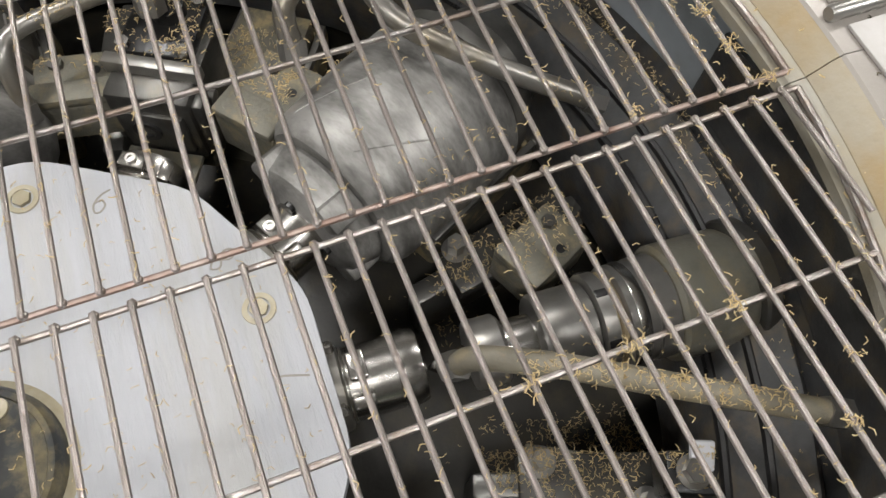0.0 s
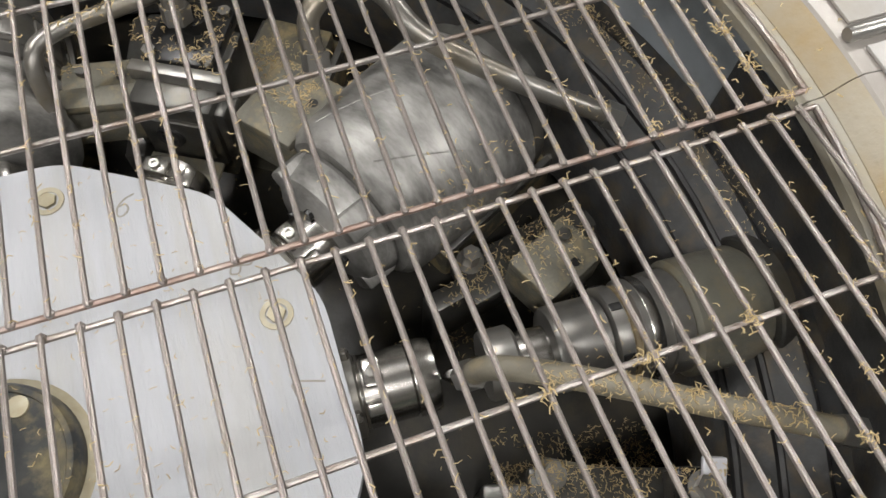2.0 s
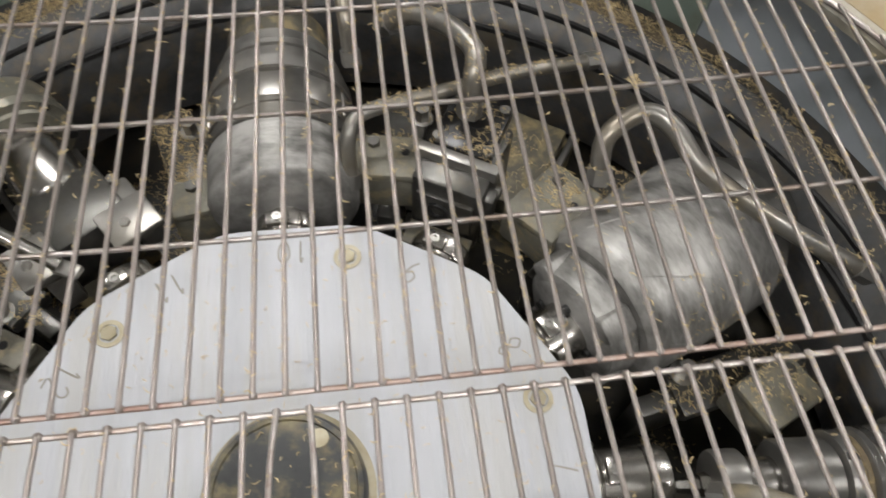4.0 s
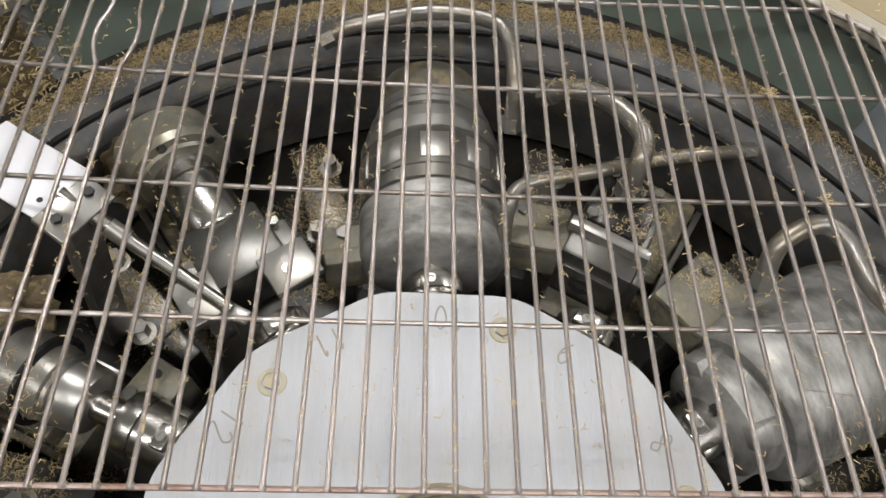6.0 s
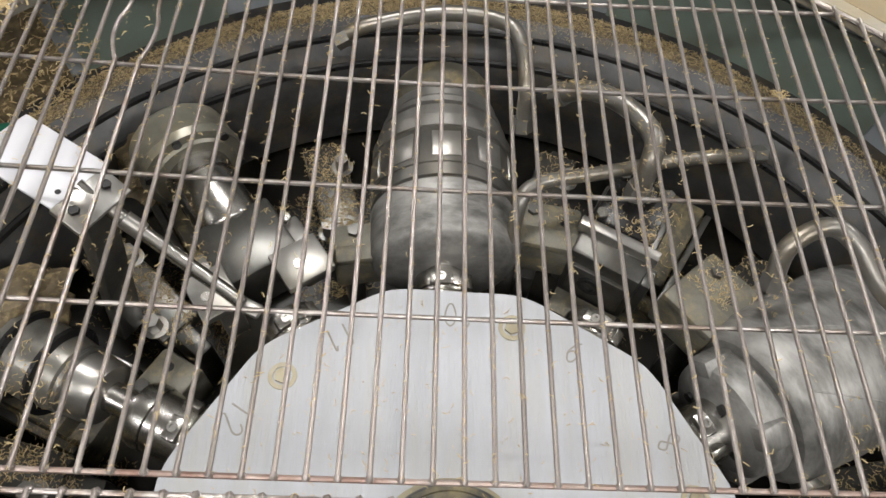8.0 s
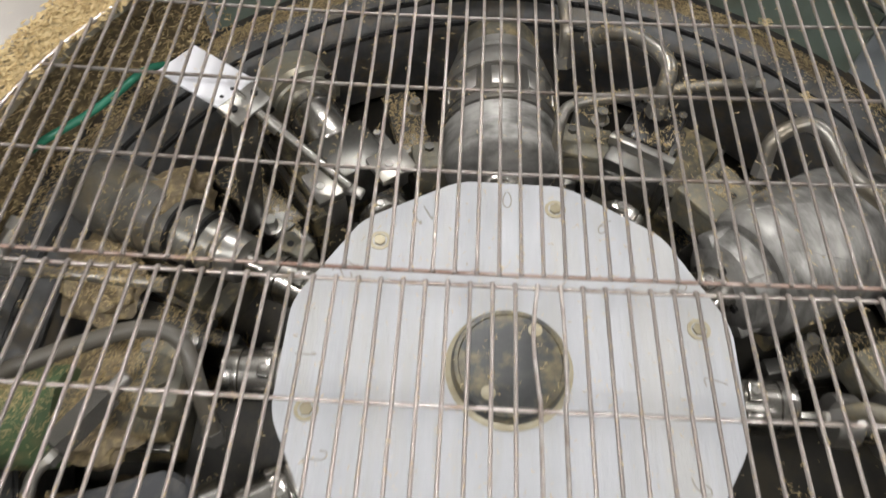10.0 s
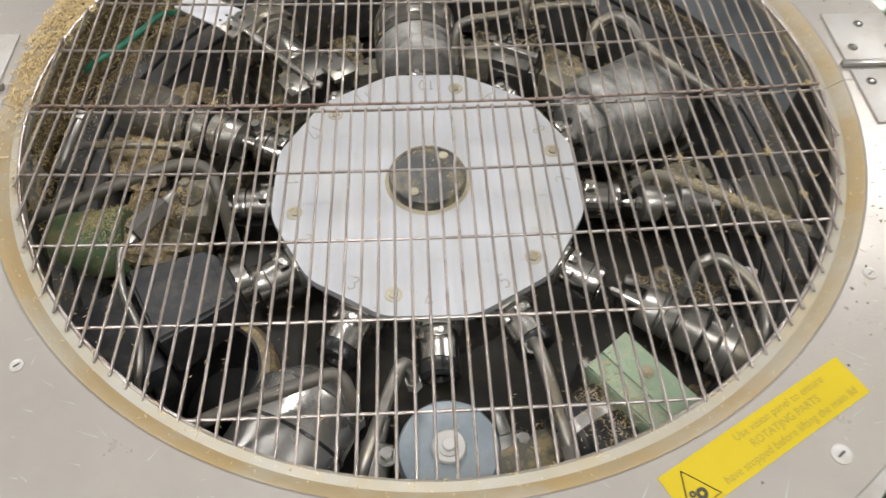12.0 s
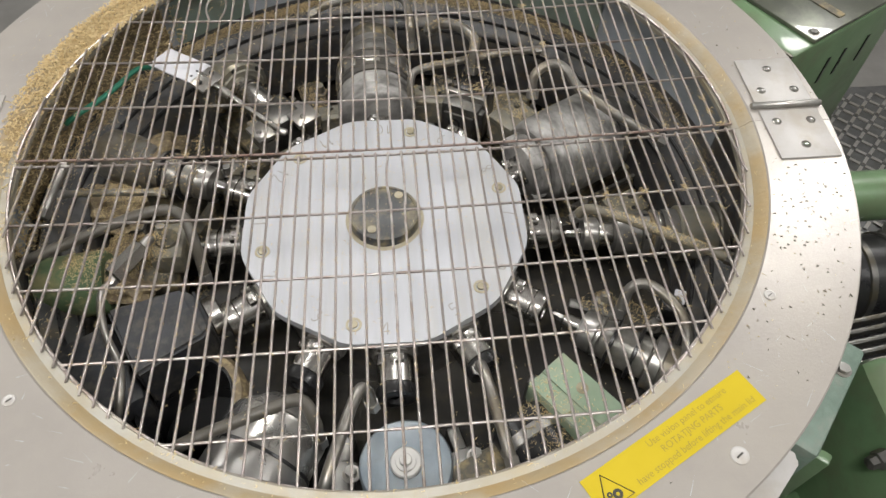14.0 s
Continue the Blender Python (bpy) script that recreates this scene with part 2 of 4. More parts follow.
# ---- room ----
def build_room():
    tagged(part("floor", box(8, 8, 0.1, (0, 0, FLOOR - 0.05), 0), CONCRETE), "grey oil-marked concrete workshop floor", "floor", kind="structure")
    tagged(part("ceiling", box(8, 8, 0.1, (0, 0, CEILING + 0.05), 0), PAINTWALL), "pale painted workshop ceiling", "ceiling", kind="structure")
    h = CEILING - FLOOR
    for name, c, s in (("wall_north", (0, 4.05, 0), (8.2, 0.1)), ("wall_south", (0, -4.05, 0), (8.2, 0.1)),
                       ("wall_east", (4.05, 0, 0), (0.1, 8)), ("wall_west", (-4.05, 0, 0), (0.1, 8))):
        tagged(part(name, box(s[0], s[1], h, (c[0], c[1], FLOOR + h / 2), 0), PAINTWALL), "pale painted workshop wall", "wall", kind="structure")
    first = None
    for x, y, turn in LAMPS:
        if first is None:
            first = thing("ceiling_light", pose(x, y, CEILING - 0.06, 0, 0, turn), "white fluorescent batten light on the ceiling", "ceiling light", "workshop ceiling lights")
            part("housing", box(0.64, 0.34, 0.05, (0, 0, 0.03)), HUBWHITE, first)
            for dy in (-0.08, 0.08):
                part("light_tube", lathe([(-0.30, 0.02), (-0.295, 0.026), (0.295, 0.026), (0.30, 0.02)], 16), LAMP, first, m=pose(0, dy, -0.022))
        else:
            copy_thing(first, pose(x, y, CEILING - 0.06, 0, 0, turn))
        lamp = bpy.data.lights.new("tube_glow", "AREA")
        lamp.shape, lamp.size, lamp.size_y, lamp.energy, lamp.color = "RECTANGLE", 0.6, 0.30, LAMP_POWER, (1.0, 0.978, 0.955)
        ob = new("tube_glow", lamp)
        ob.matrix_basis = pose(x, y, CEILING - 0.12, 0, 0, turn)


LAMPS = [(2.14, 1.40, 0), (-0.2, 1.2, 0), (-2.9, 2.2, 0), (1.75, -1.0, 0), (-0.2, -1.0, 0), (-2.0, -1.0, 0)]
LAMP_POWER = 34.0
build_room()


# ---- guard ring and housing ----
CX, CY = 0.008, 0.055          # centre of the guard ring
R_GRID, R_LEDGE, R_IN, R_OUT = 0.566, 0.574, 0.5905, 0.717
SPLIT = 0.026                  # the line on which the two halves of the lid meet


def build_ring():
    base = pose(CX, CY, 0)
    d = (SPLIT - CY) / R_IN
    for lower in (True, False):
        a0, a1 = (math.pi - math.asin(d) + 0.0008, 2 * math.pi + math.asin(d) - 0.0008) if lower else (math.asin(d) + 0.0008, math.pi - math.asin(d) - 0.0008)
        ring = thing("lid_ring", base, "scratched brushed steel half ring of the machine lid, dusted with shavings", "lid", "halves of the lid ring")
        part("top_plate", annulus([(R_IN, 0.004), (R_IN, 0.016), (R_IN + 0.002, 0.018), (R_OUT - 0.002, 0.018), (R_OUT, 0.016), (R_OUT, 0.004)], 96, a0, a1), RING, ring)
        part("ledge", annulus([(R_GRID - 0.006, -0.012), (R_GRID - 0.006, -0.004), (R_GRID - 0.003, -0.0005), (R_LEDGE + 0.0005, 0.002), (R_LEDGE + 0.0005, -0.012)], 96, a0, a1), LEDGE, ring, "grey ledge under the wire guard")
        part("sealant_bead", annulus([(R_LEDGE - 0.001, -0.006), (R_LEDGE, 0.0025), (R_LEDGE + 0.004, 0.006), (R_IN - 0.003, 0.0155), (R_IN - 0.0004, 0.0165), (R_IN - 0.0004, -0.006)], 96, a0, a1), TAN, ring, "tan oily sealant band")
    skirt = annulus([(0.63, -1.0), (0.63, 0.0), (0.655, 0.0), (0.655, -1.0)], 96)
    house = thing("machine_housing", pose(CX, CY, 0), "round green machine housing that carries the lid", "housing")
    part("shell", skirt, GREEN, house)
    part("inner_lining", annulus([(0.612, -0.28), (0.612, -0.013), (0.629, -0.013), (0.629, -0.28)], 96), BLUEGREY, house, "blue-grey lining with the wall's reflection in its colour")
    for a0, turn, top, colour, note in ((0.72, 0.55, -0.05, WALLGREEN, "grey-green panel"), (2.05, 0.28, -0.05, WALLGREEN, "grey-green panel"), (2.36, 0.80, -0.02, CAKE, "brown dust caked on the wall"),
                                        (3.3, 0.9, -0.05, BAND, "dark oily panel"), (-0.75, 0.86, -0.070, BAND, "dark oily panel")):
        part("panel", annulus([(0.607, -0.15), (0.607, top), (0.6115, top), (0.6115, -0.15)], 24, a0, a0 + turn), colour, house, note)
    part("trough_rim", annulus([(0.545, -0.34), (0.540, -0.235), (0.545, -0.213), (0.556, -0.198), (0.594, -0.160), (0.600, -0.166), (0.600, -0.34)], 96), BAND, house, "dark rolled trough rim with shavings")
    for r0, z0 in ((0.5475, -0.2085), (0.572, -0.1835)):
        part("rolled_edge", annulus([(r0 - 0.004, z0 - 0.003), (r0 - 0.003, z0 + 0.002), (r0, z0 + 0.004), (r0 + 0.004, z0 + 0.002), (r0 + 0.005, z0 - 0.003)], 96), BLACK, house, "dark rolled edge")
    part("dust_cake", annulus([(0.587, -0.1665), (0.589, -0.163), (0.594, -0.1570), (0.5995, -0.160)], 64, 0.75, 2.75), CAKE, house, "brown dust caked along the rim")
    part("trough_gutter", annulus([(0.601, -0.26), (0.601, -0.18), (0.611, -0.15), (0.611, -0.26)], 96), BAND, house, "dark gutter behind the rim")
    part("pit_floor", lathe([(-0.42, 0.62), (-0.372, 0.62), (-0.37, 0.6)], 64, axis="Z"), PIT, house, "black oily pit floor")
    part("flange", annulus([(0.60, -0.03), (0.60, -0.008), (0.69, -0.008), (0.69, -0.03)], 96), STEEL, house)


build_ring()


# ---- wire guard ----
PITCH, BAR_R = 0.02, 0.0019
UNIT = finish(lathe([(0, 0.75), (0.003, 1), (0.997, 1), (1, 0.75)], 8, axis="X"), "bar", WIRE)
UNIT_RUST = finish(lathe([(0, 0.75), (0.003, 1), (0.997, 1), (1, 0.75)], 8, axis="X"), "bar", RUST_WIRE)


def rod(parent, name, a, b, radius, mesh):
    a, b = Vector(a), Vector(b)
    ob = new(name, mesh)
    ob.matrix_basis = Matrix.Translation(a) @ (b - a).to_track_quat("X", "Z").to_matrix().to_4x4() @ Matrix.Diagonal(((b - a).length, radius, radius, 1))
    ob.parent = parent
    return ob


def half_chord(y, r):
    return math.sqrt(max(0, r * r - (y - CY) ** 2))


def sag(x):
    return -0.005 + 0.015 * ((x - CX) / 0.55) ** 2


def splay(x, y, lower):
    """The lower wires spread a little towards the rim."""
    return x * (1 + 0.026 * max(0.0, 0.0193 - y) / 0.337) if lower else x


def build_guard(lower):
    g = thing("wire_guard", pose(0, 0, 0), "welded steel wire guard panel, brown-stained with shavings caught on it", "guard", "halves of the wire guard")
    R = R_GRID - 0.0055
    edge = 0.0193 if lower else 0.0320
    off = 0.1740 if lower else 0.1795
    for i in range(-40, 30):
        x = off + PITCH * i
        if abs(x - CX) > R - 0.012:
            continue
        end = CY + (-1 if lower else 1) * math.sqrt(R * R - (x - CX) ** 2)
        jig = splay(x, end, lower) - x + 0.0009 * math.sin(i * 12.9)
        if not lower and i in (-24, -23):
            k, z = (-0.008, sag(x)) if i == -24 else (0.006, sag(x))
            bent = [(x, edge - 0.002, z), (x, 0.20, z), (x, 0.36, z), (x + k * 0.25, 0.376, z), (x + k, 0.398, z), (x + k, 0.420, z), (x + k * 0.3, 0.445, z), (x, end, z)]
            part("bar", tube(bent, BAR_R, 8), WIRE, g, "bent wire")
        elif lower and i in (-8, -7):
            k = -0.0045 if i == -8 else 0.002
            z = sag(x)
            bent = [(x, edge + 0.002, z), (x + k * 0.9, -0.015, z), (x + k, -0.045, z), (x + k * 0.4 + 0.001, -0.085, z), (x, -0.12, z), (splay(x, end, lower), end, z)]
            part("bar", tube(bent, BAR_R, 8), WIRE, g)
        else:
            rod(g, "bar", (x, edge + (0.002 if lower else -0.002), sag(x)), (x + jig, end, sag(x)), BAR_R, UNIT)
    rows = [0.0193, -0.0935, -0.2052, -0.318, -0.431] if lower else [0.0320, 0.1467, 0.258, 0.371, 0.484]
    for j, y in enumerate(rows):
        h = half_chord(y, R)
        if h > 0.05:
            xs = [CX + h * (k / 8 - 1) for k in range(17)]
            part("crossbar", tube([(x, y, sag(x) - 0.0038) for x in xs], BAR_R * 1.08, 8, smooth=1), RUST_WIRE if j == 0 and not lower else WIRE, g)
    beads = bmesh.new()
    for i in range(-40, 30):
        x = off + PITCH * i
        if abs(x - CX) < R - 0.012:
            bmesh.ops.create_icosphere(beads, subdivisions=1, radius=0.0032, matrix=pose(x, edge + 0.0005, sag(x) - 0.0015))
    part("weld_bead", beads, WIRE, g)["kind"] = "stuff"
    d = math.asin((edge - CY) / R)
    a0, a1 = (math.pi - d, 2 * math.pi + d) if lower else (d, math.pi - d)
    arc = [(CX + R * math.cos(a0 + (a1 - a0) * k / 60), CY + R * math.sin(a0 + (a1 - a0) * k / 60), sag(CX + R * math.cos(a0 + (a1 - a0) * k / 60)) - 0.0045) for k in range(61)]
    part("rim_wire", tube(arc, 0.0026, 8, smooth=1), WIRE, g)
    return g


build_guard(True)
build_guard(False)


# ---- turret ----
DIGITS = {
    "0": [[(.5, 1), (.15, .8), (.1, .4), (.35, 0), (.65, 0), (.9, .4), (.85, .8), (.5, 1)]],
    "1": [[(.3, .8), (.5, 1), (.5, 0)]],
    "2": [[(.1, .8), (.35, 1), (.7, 1), (.85, .72), (.1, 0), (.9, 0)]],
    "3": [[(.1, .9), (.5, 1), (.85, .8), (.5, .55), (.88, .3), (.5, 0), (.1, .1)]],
    "4": [[(.65, 0), (.65, 1), (.05, .3), (.95, .3)]],
    "5": [[(.85, 1), (.2, 1), (.15, .55), (.6, .62), (.88, .3), (.5, 0), (.1, .08)]],
    "6": [[(.75, 1), (.3, .7), (.12, .3), (.4, 0), (.75, .08), (.85, .35), (.5, .52), (.15, .35)]],
    "7": [[(.1, 1), (.9, 1), (.4, 0)]],
    "8": [[(.5, .54), (.18, .78), (.5, 1), (.82, .78), (.5, .54), (.12, .26), (.5, 0), (.88, .26), (.5, .54)]],
    "9": [[(.25, 0), (.7, .3), (.88, .7), (.6, 1), (.25, .92), (.15, .65), (.5, .48), (.85, .65)]],
}
TOP = -0.143


def build_turret():
    t = thing("indexing_turret", pose(0, -0.003, 0), "round indexing turret with a twelve-sided pale aluminium top plate", "turret")
    outline = [(0.2475 * math.cos(radians(30 * k + 14)), 0.2475 * math.sin(radians(30 * k + 14))) for k in range(12)]
    soft = []
    for k in range(12):
        p, q, r = Vector(outline[k - 1]), Vector(outline[k]), Vector(outline[(k + 1) % 12])
        u, w = q + (p - q).normalized() * 0.020, q + (r - q).normalized() * 0.020
        soft += [tuple(u * (1 - f) ** 2 + q * 2 * f * (1 - f) + w * f * f) for f in (0.0, 0.25, 0.5, 0.75, 1.0)]
    plate = part("top_plate", prism(soft, TOP - 0.016, TOP, 0.001), PLATE, t, "pale milled aluminium plate")
    part("turret_body", lathe([(-0.42, 0.15), (-0.42, 0.19), (-0.26, 0.215), (-0.165, 0.225), (-0.16, 0.21)], 48, axis="Z"), DARK, t, "dark oily turret body")
    disc = part("centre_cap", lathe([(TOP, 0.061), (TOP + 0.014, 0.0605), (TOP + 0.018, 0.058), (TOP + 0.018, 0.054), (TOP + 0.0165, 0.053), (TOP + 0.0165, 0.01)], 64, axis="Z"), DISC, t, "dark oily round cap")
    part("cap_seal", annulus([(0.060, TOP), (0.060, TOP + 0.003), (0.065, TOP + 0.0012), (0.067, TOP)], 64), STAIN, t, "yellowed oil line")
    for x, y in ((-0.022, -0.034), (0.026, 0.037)):
        part("cap_screw", hexbolt(0.004, 0.0015, 0.0075), STAIN, disc, m=pose(x, y, TOP + 0.0166))
    for k in range(6):
        a = radians(14.9 + 60 * k)
        b = part("bolt", hexbolt(0.0072, 0.0028), BRASS, t, "brown-stained countersunk bolt", m=pose(0.211 * math.cos(a), 0.211 * math.sin(a), TOP + 0.0004, 0, 0, 20 * k))
        part("washer", annulus([(0.0085, 0), (0.0085, 0.0008), (0.0125, 0.0008), (0.0128, 0)], 28), STAIN, b)
    for n in range(1, 13):
        a = 90 + 30 * (n - 10) - 1
        text = str(n)
        bm = bmesh.new()
        w = 0.015
        for c, ch in enumerate(text):
            x0 = (c - len(text) / 2) * w
            for stroke in DIGITS[ch]:
                tube([(x0 + 0.012 * x, 0.022 * (y - 0.5), 0) for x, y in stroke], 0.0009, 5, bm, 3)
        bmesh.ops.scale(bm, verts=bm.verts, vec=(1, 1, 0.35))
        part("number", bm, ENGRAVE, plate, m=station(a, TOP + 0.0001, 0.214) @ pose(0, 0, 0, 0, 0, 90))
    return t


turret = build_turret()

ANGLES = [-3, 27, 57, 91.5, 126, 156, 181, 211, 243, 271, 298, 325]
CHUCKZ = -0.192


def build_chuck(deg, tip=0.306, label="polished chrome collet chuck on the turret's edge", black=False):
    c = thing("collet_chuck", station(deg, CHUCKZ), label, "chuck", "chucks round the turret")
    cut = max(0.252, tip - 0.017)
    part("chuck_flange", lathe([(0.218, 0.036), (0.221, 0.038), (0.236, 0.038), (0.239, 0.035), (0.245, 0.034), (0.247, 0.030)], 40), STEEL, c, "grey steel flange")
    part("chuck_body", lathe([(0.243, 0.026), (0.246, 0.0295), (cut - 0.002, 0.0295), (cut, 0.0270)], 44), CHROME, c)
    part("groove", lathe([(0.2475, 0.0296), (0.2480, 0.0300), (0.2492, 0.0300), (0.2497, 0.0296)], 44), DARK, c, "dark turned groove")
    part("end_cap", lathe([(cut - 0.001, 0.027), (cut, 0.0305), (cut + 0.010, 0.0312), (tip + 0.001, 0.029), (tip + 0.003, 0.024), (tip + 0.003, 0.014), (tip - 0.008, 0.012), (tip - 0.008, 0.002)], 44), BLACK if black else CHROME, c, "black rubber end cap" if black else "")
    part("key_block", box(0.017, 0.010, 0.013, (0.258, -0.020, 0.024), 0.0015, rot=Matrix.Rotation(0.6, 4, "X")), CHROME, c, "small bright square key")
    block = part("clamp_block", box(0.014, 0.022, 0.012, (0.2585, 0.004, 0.031), 0.002), CHROME, c, "bright clamp block")
    part("set_screw", lathe([(0, 0.0045), (0.003, 0.0045), (0.003, 0.0025), (0.0012, 0.0022)], 12, axis="Z"), STEEL, block, m=pose(0.2585, 0.004, 0.037))
    for s in (-1, 1):
        part("clamp_screw", lathe([(0, 0.0045), (0.009, 0.0045), (0.010, 0.0036)], 6, axis="Z"), CHROME, c, m=pose(0.241, s * 0.021, 0.024, -38 * s, 0, 0))
    part("mount_shoulder", box(0.030, 0.088, 0.060, (0.214, 0, 0.004), 0.006), DARK, c, "dark oily mounting shoulder")
    return c


SHORT = (57, 91.5, 126)
CAPPED = (243, 271, 298)
chuck = build_chuck(ANGLES[0])
for a in ANGLES[1:]:
    if a not in SHORT and a not in CAPPED:
        copy_thing(chuck, station(a, CHUCKZ))
capped_chuck = build_chuck(CAPPED[0], 0.312, "polished collet chuck with a black rubber end cap", True)
for a in CAPPED[1:]:
    copy_thing(capped_chuck, station(a, CHUCKZ))
short_chuck = build_chuck(SHORT[0], 0.272, "short worn steel collet chuck on the turret's edge")
for a in SHORT[1:]:
    copy_thing(short_chuck, station(a, CHUCKZ))


# ---- slides under the tool heads ----
def build_slide():
    s = thing("slide_bed", station(ANGLES[1], -0.325), "dusty cast slide bed carrying a tool head", "slide", "slide beds round the turret")
    part("bed", box(0.18, 0.11, 0.10, (0.485, 0, -0.05), 0.006), BED, s)
    part("carriage", box(0.14, 0.085, 0.035, (0.49, 0, 0.012), 0.004), BED, s)
    for y in (-0.05, 0.05):
        part("way_strip", box(0.17, 0.008, 0.012, (0.485, y, 0.004), 0.001), STEEL, s)
    return s


slide = build_slide()
for a in ANGLES[2:]:
    if a not in (271, 211, 243, 325):
        copy_thing(slide, station(a, -0.325))


def build_rib():
    r = thing("support_rib", station(12, -0.33), "dark oily support rib between two slides", "rib", "support ribs in the pit")
    part("web", box(0.20, 0.022, 0.10, (0.44, 0, 0), 0.004), DARK, r)
    part("foot", box(0.15, 0.05, 0.02, (0.455, 0, 0.045), 0.004), DARK, r)
    part("stud", hexbolt(0.009, 0.02, 0.014), STEEL, r, m=pose(0.40, 0.018, 0.055))
    part("stud", hexbolt(0.009, 0.02, 0.014), STEEL, r, m=pose(0.49, -0.018, 0.055))
    return r


rib = build_rib()
for a in (42, 74, 108, 140, 168, 257, 285, 312, 341):
    copy_thing(rib, station(a, -0.33))


# ---- tool heads, station by station ----
def head(name, deg, label, category, z=CHUCKZ, group=""):
    return thing(name, station(deg, z), label, category, group)


def build_top_drum():
    h = head("spindle_drum", 91.5, "large dark steel spindle drum with polished bands", "spindle")
    part("front_drum", lathe([(0.283, 0.03), (0.285, 0.064), (0.289, 0.072), (0.296, 0.0765), (0.348, 0.078), (0.350, 0.0765), (0.350, 0.03)], 64), DRUM, h, "smoky dark front drum")
    part("drum_body", lathe([(0.350, 0.0755), (0.352, 0.0755), (0.353, 0.0785), (0.365, 0.0785), (0.366, 0.077), (0.368, 0.077), (0.369, 0.0785), (0.412, 0.0785), (0.415, 0.077), (0.415, 0.03)], 64), DARKDRUM, h)
    part("polished_band", lathe([(0.415, 0.0765), (0.416, 0.079), (0.430, 0.079), (0.432, 0.077)], 64), STEEL, h, "polished steel band")
    part("rear_collar", lathe([(0.432, 0.075), (0.448, 0.074), (0.450, 0.066), (0.455, 0.066), (0.457, 0.070), (0.464, 0.070), (0.466, 0.061), (0.470, 0.061), (0.472, 0.064), (0.484, 0.064), (0.486, 0.058)], 64), STEEL, h)
    part("rear_neck", lathe([(0.485, 0.060), (0.525, 0.058), (0.53, 0.052)], 48), BED, h, "shaving-covered neck")
    part("nose", lathe([(0.262, 0.014), (0.264, 0.017), (0.284, 0.017)], 32), CHROME, h)
    for k in range(10):
        a = radians(36 * k)
        part("bright_flat", box(0.032, 0.030, 0.0035, (0.391, 0.0775 * math.sin(a), 0.0775 * math.cos(a)), 0.001, rot=Matrix.Rotation(-a, 4, "X")), STEEL, h, "bright flat on the drum")


GRIME = mat("oily_olive_grime", (0.27, 0.26, 0.215), 0.33, 0.5, (0.11, 0.105, 0.085), 14, 0.8, 0.25, 130, 0.14, (0.36, 0.29, 0.17), 30, 0.45)
GREYDRUM = mat("oily_grey_steel", (0.25, 0.24, 0.215), 0.32, 0.45, (0.10, 0.095, 0.083), 20, 0.85, 0.15, 150, 0.12, (0.24, 0.19, 0.11), 16, 0.5)
DARKDRUM = mat("dark_band_steel", (0.19, 0.184, 0.172), 0.36, 0.7, (0.07, 0.068, 0.06), 16, 0.7, 0.08, 150, 0.1, (0.20, 0.16, 0.09), 12, 0.3)


def build_twist_drum():
    h = head("spindle_drum", 27.5, "big worn steel rotating head with jaws and thin ridges for blurred light streaks", "spindle")
    part("drum_body", lathe([(0.318, 0.04), (0.320, 0.072), (0.326, 0.079), (0.336, 0.082), (0.400, 0.086), (0.470, 0.087), (0.475, 0.084), (0.476, 0.03)], 72), DRUM, h)
    part("chuck_front", lathe([(0.283, 0.02), (0.285, 0.048), (0.291, 0.057), (0.315, 0.064), (0.319, 0.062)], 48), DRUM, h, "mottled grey chuck front")
    part("rear_ring", lathe([(0.476, 0.078), (0.478, 0.082), (0.490, 0.082), (0.492, 0.078)], 64), DARKDRUM, h)
    part("rear_neck", lathe([(0.492, 0.060), (0.495, 0.066), (0.515, 0.067), (0.52, 0.06), (0.54, 0.055)], 48), DARK, h, "oily dark neck")
    part("nose", lathe([(0.270, 0.012), (0.272, 0.018), (0.284, 0.02)], 32), STEEL, h)
    # Thin spiral ridges, added to shape the blurred light streaks of the turning drum.
    for k in range(7):
        rings = []
        for j in range(14):
            s = 0.337 + 0.0100 * j
            a = radians(360 / 7 * k + 4.2 * j)
            rr = 0.0815 + 0.0035 * min(1.0, j / 6)
            rings.append((s, rr * math.cos(a), rr * math.sin(a)))
        part("flute", tube(rings, 0.0012, 8, smooth=1), DRUM, h)
    for k in range(4):
        a = radians(90 * k + 35)
        part("jaw", box(0.034, 0.020, 0.026, (0.303, 0.056 * math.cos(a), 0.056 * math.sin(a)), 0.004, rot=Matrix.Rotation(a, 4, "X")), DRUM, h)
        b = a + 0.8
        part("jaw_screw", lathe([(0.280, 0.005), (0.286, 0.005)], 10), BLACK, h, m=pose(0, 0.033 * math.cos(b), 0.033 * math.sin(b)))


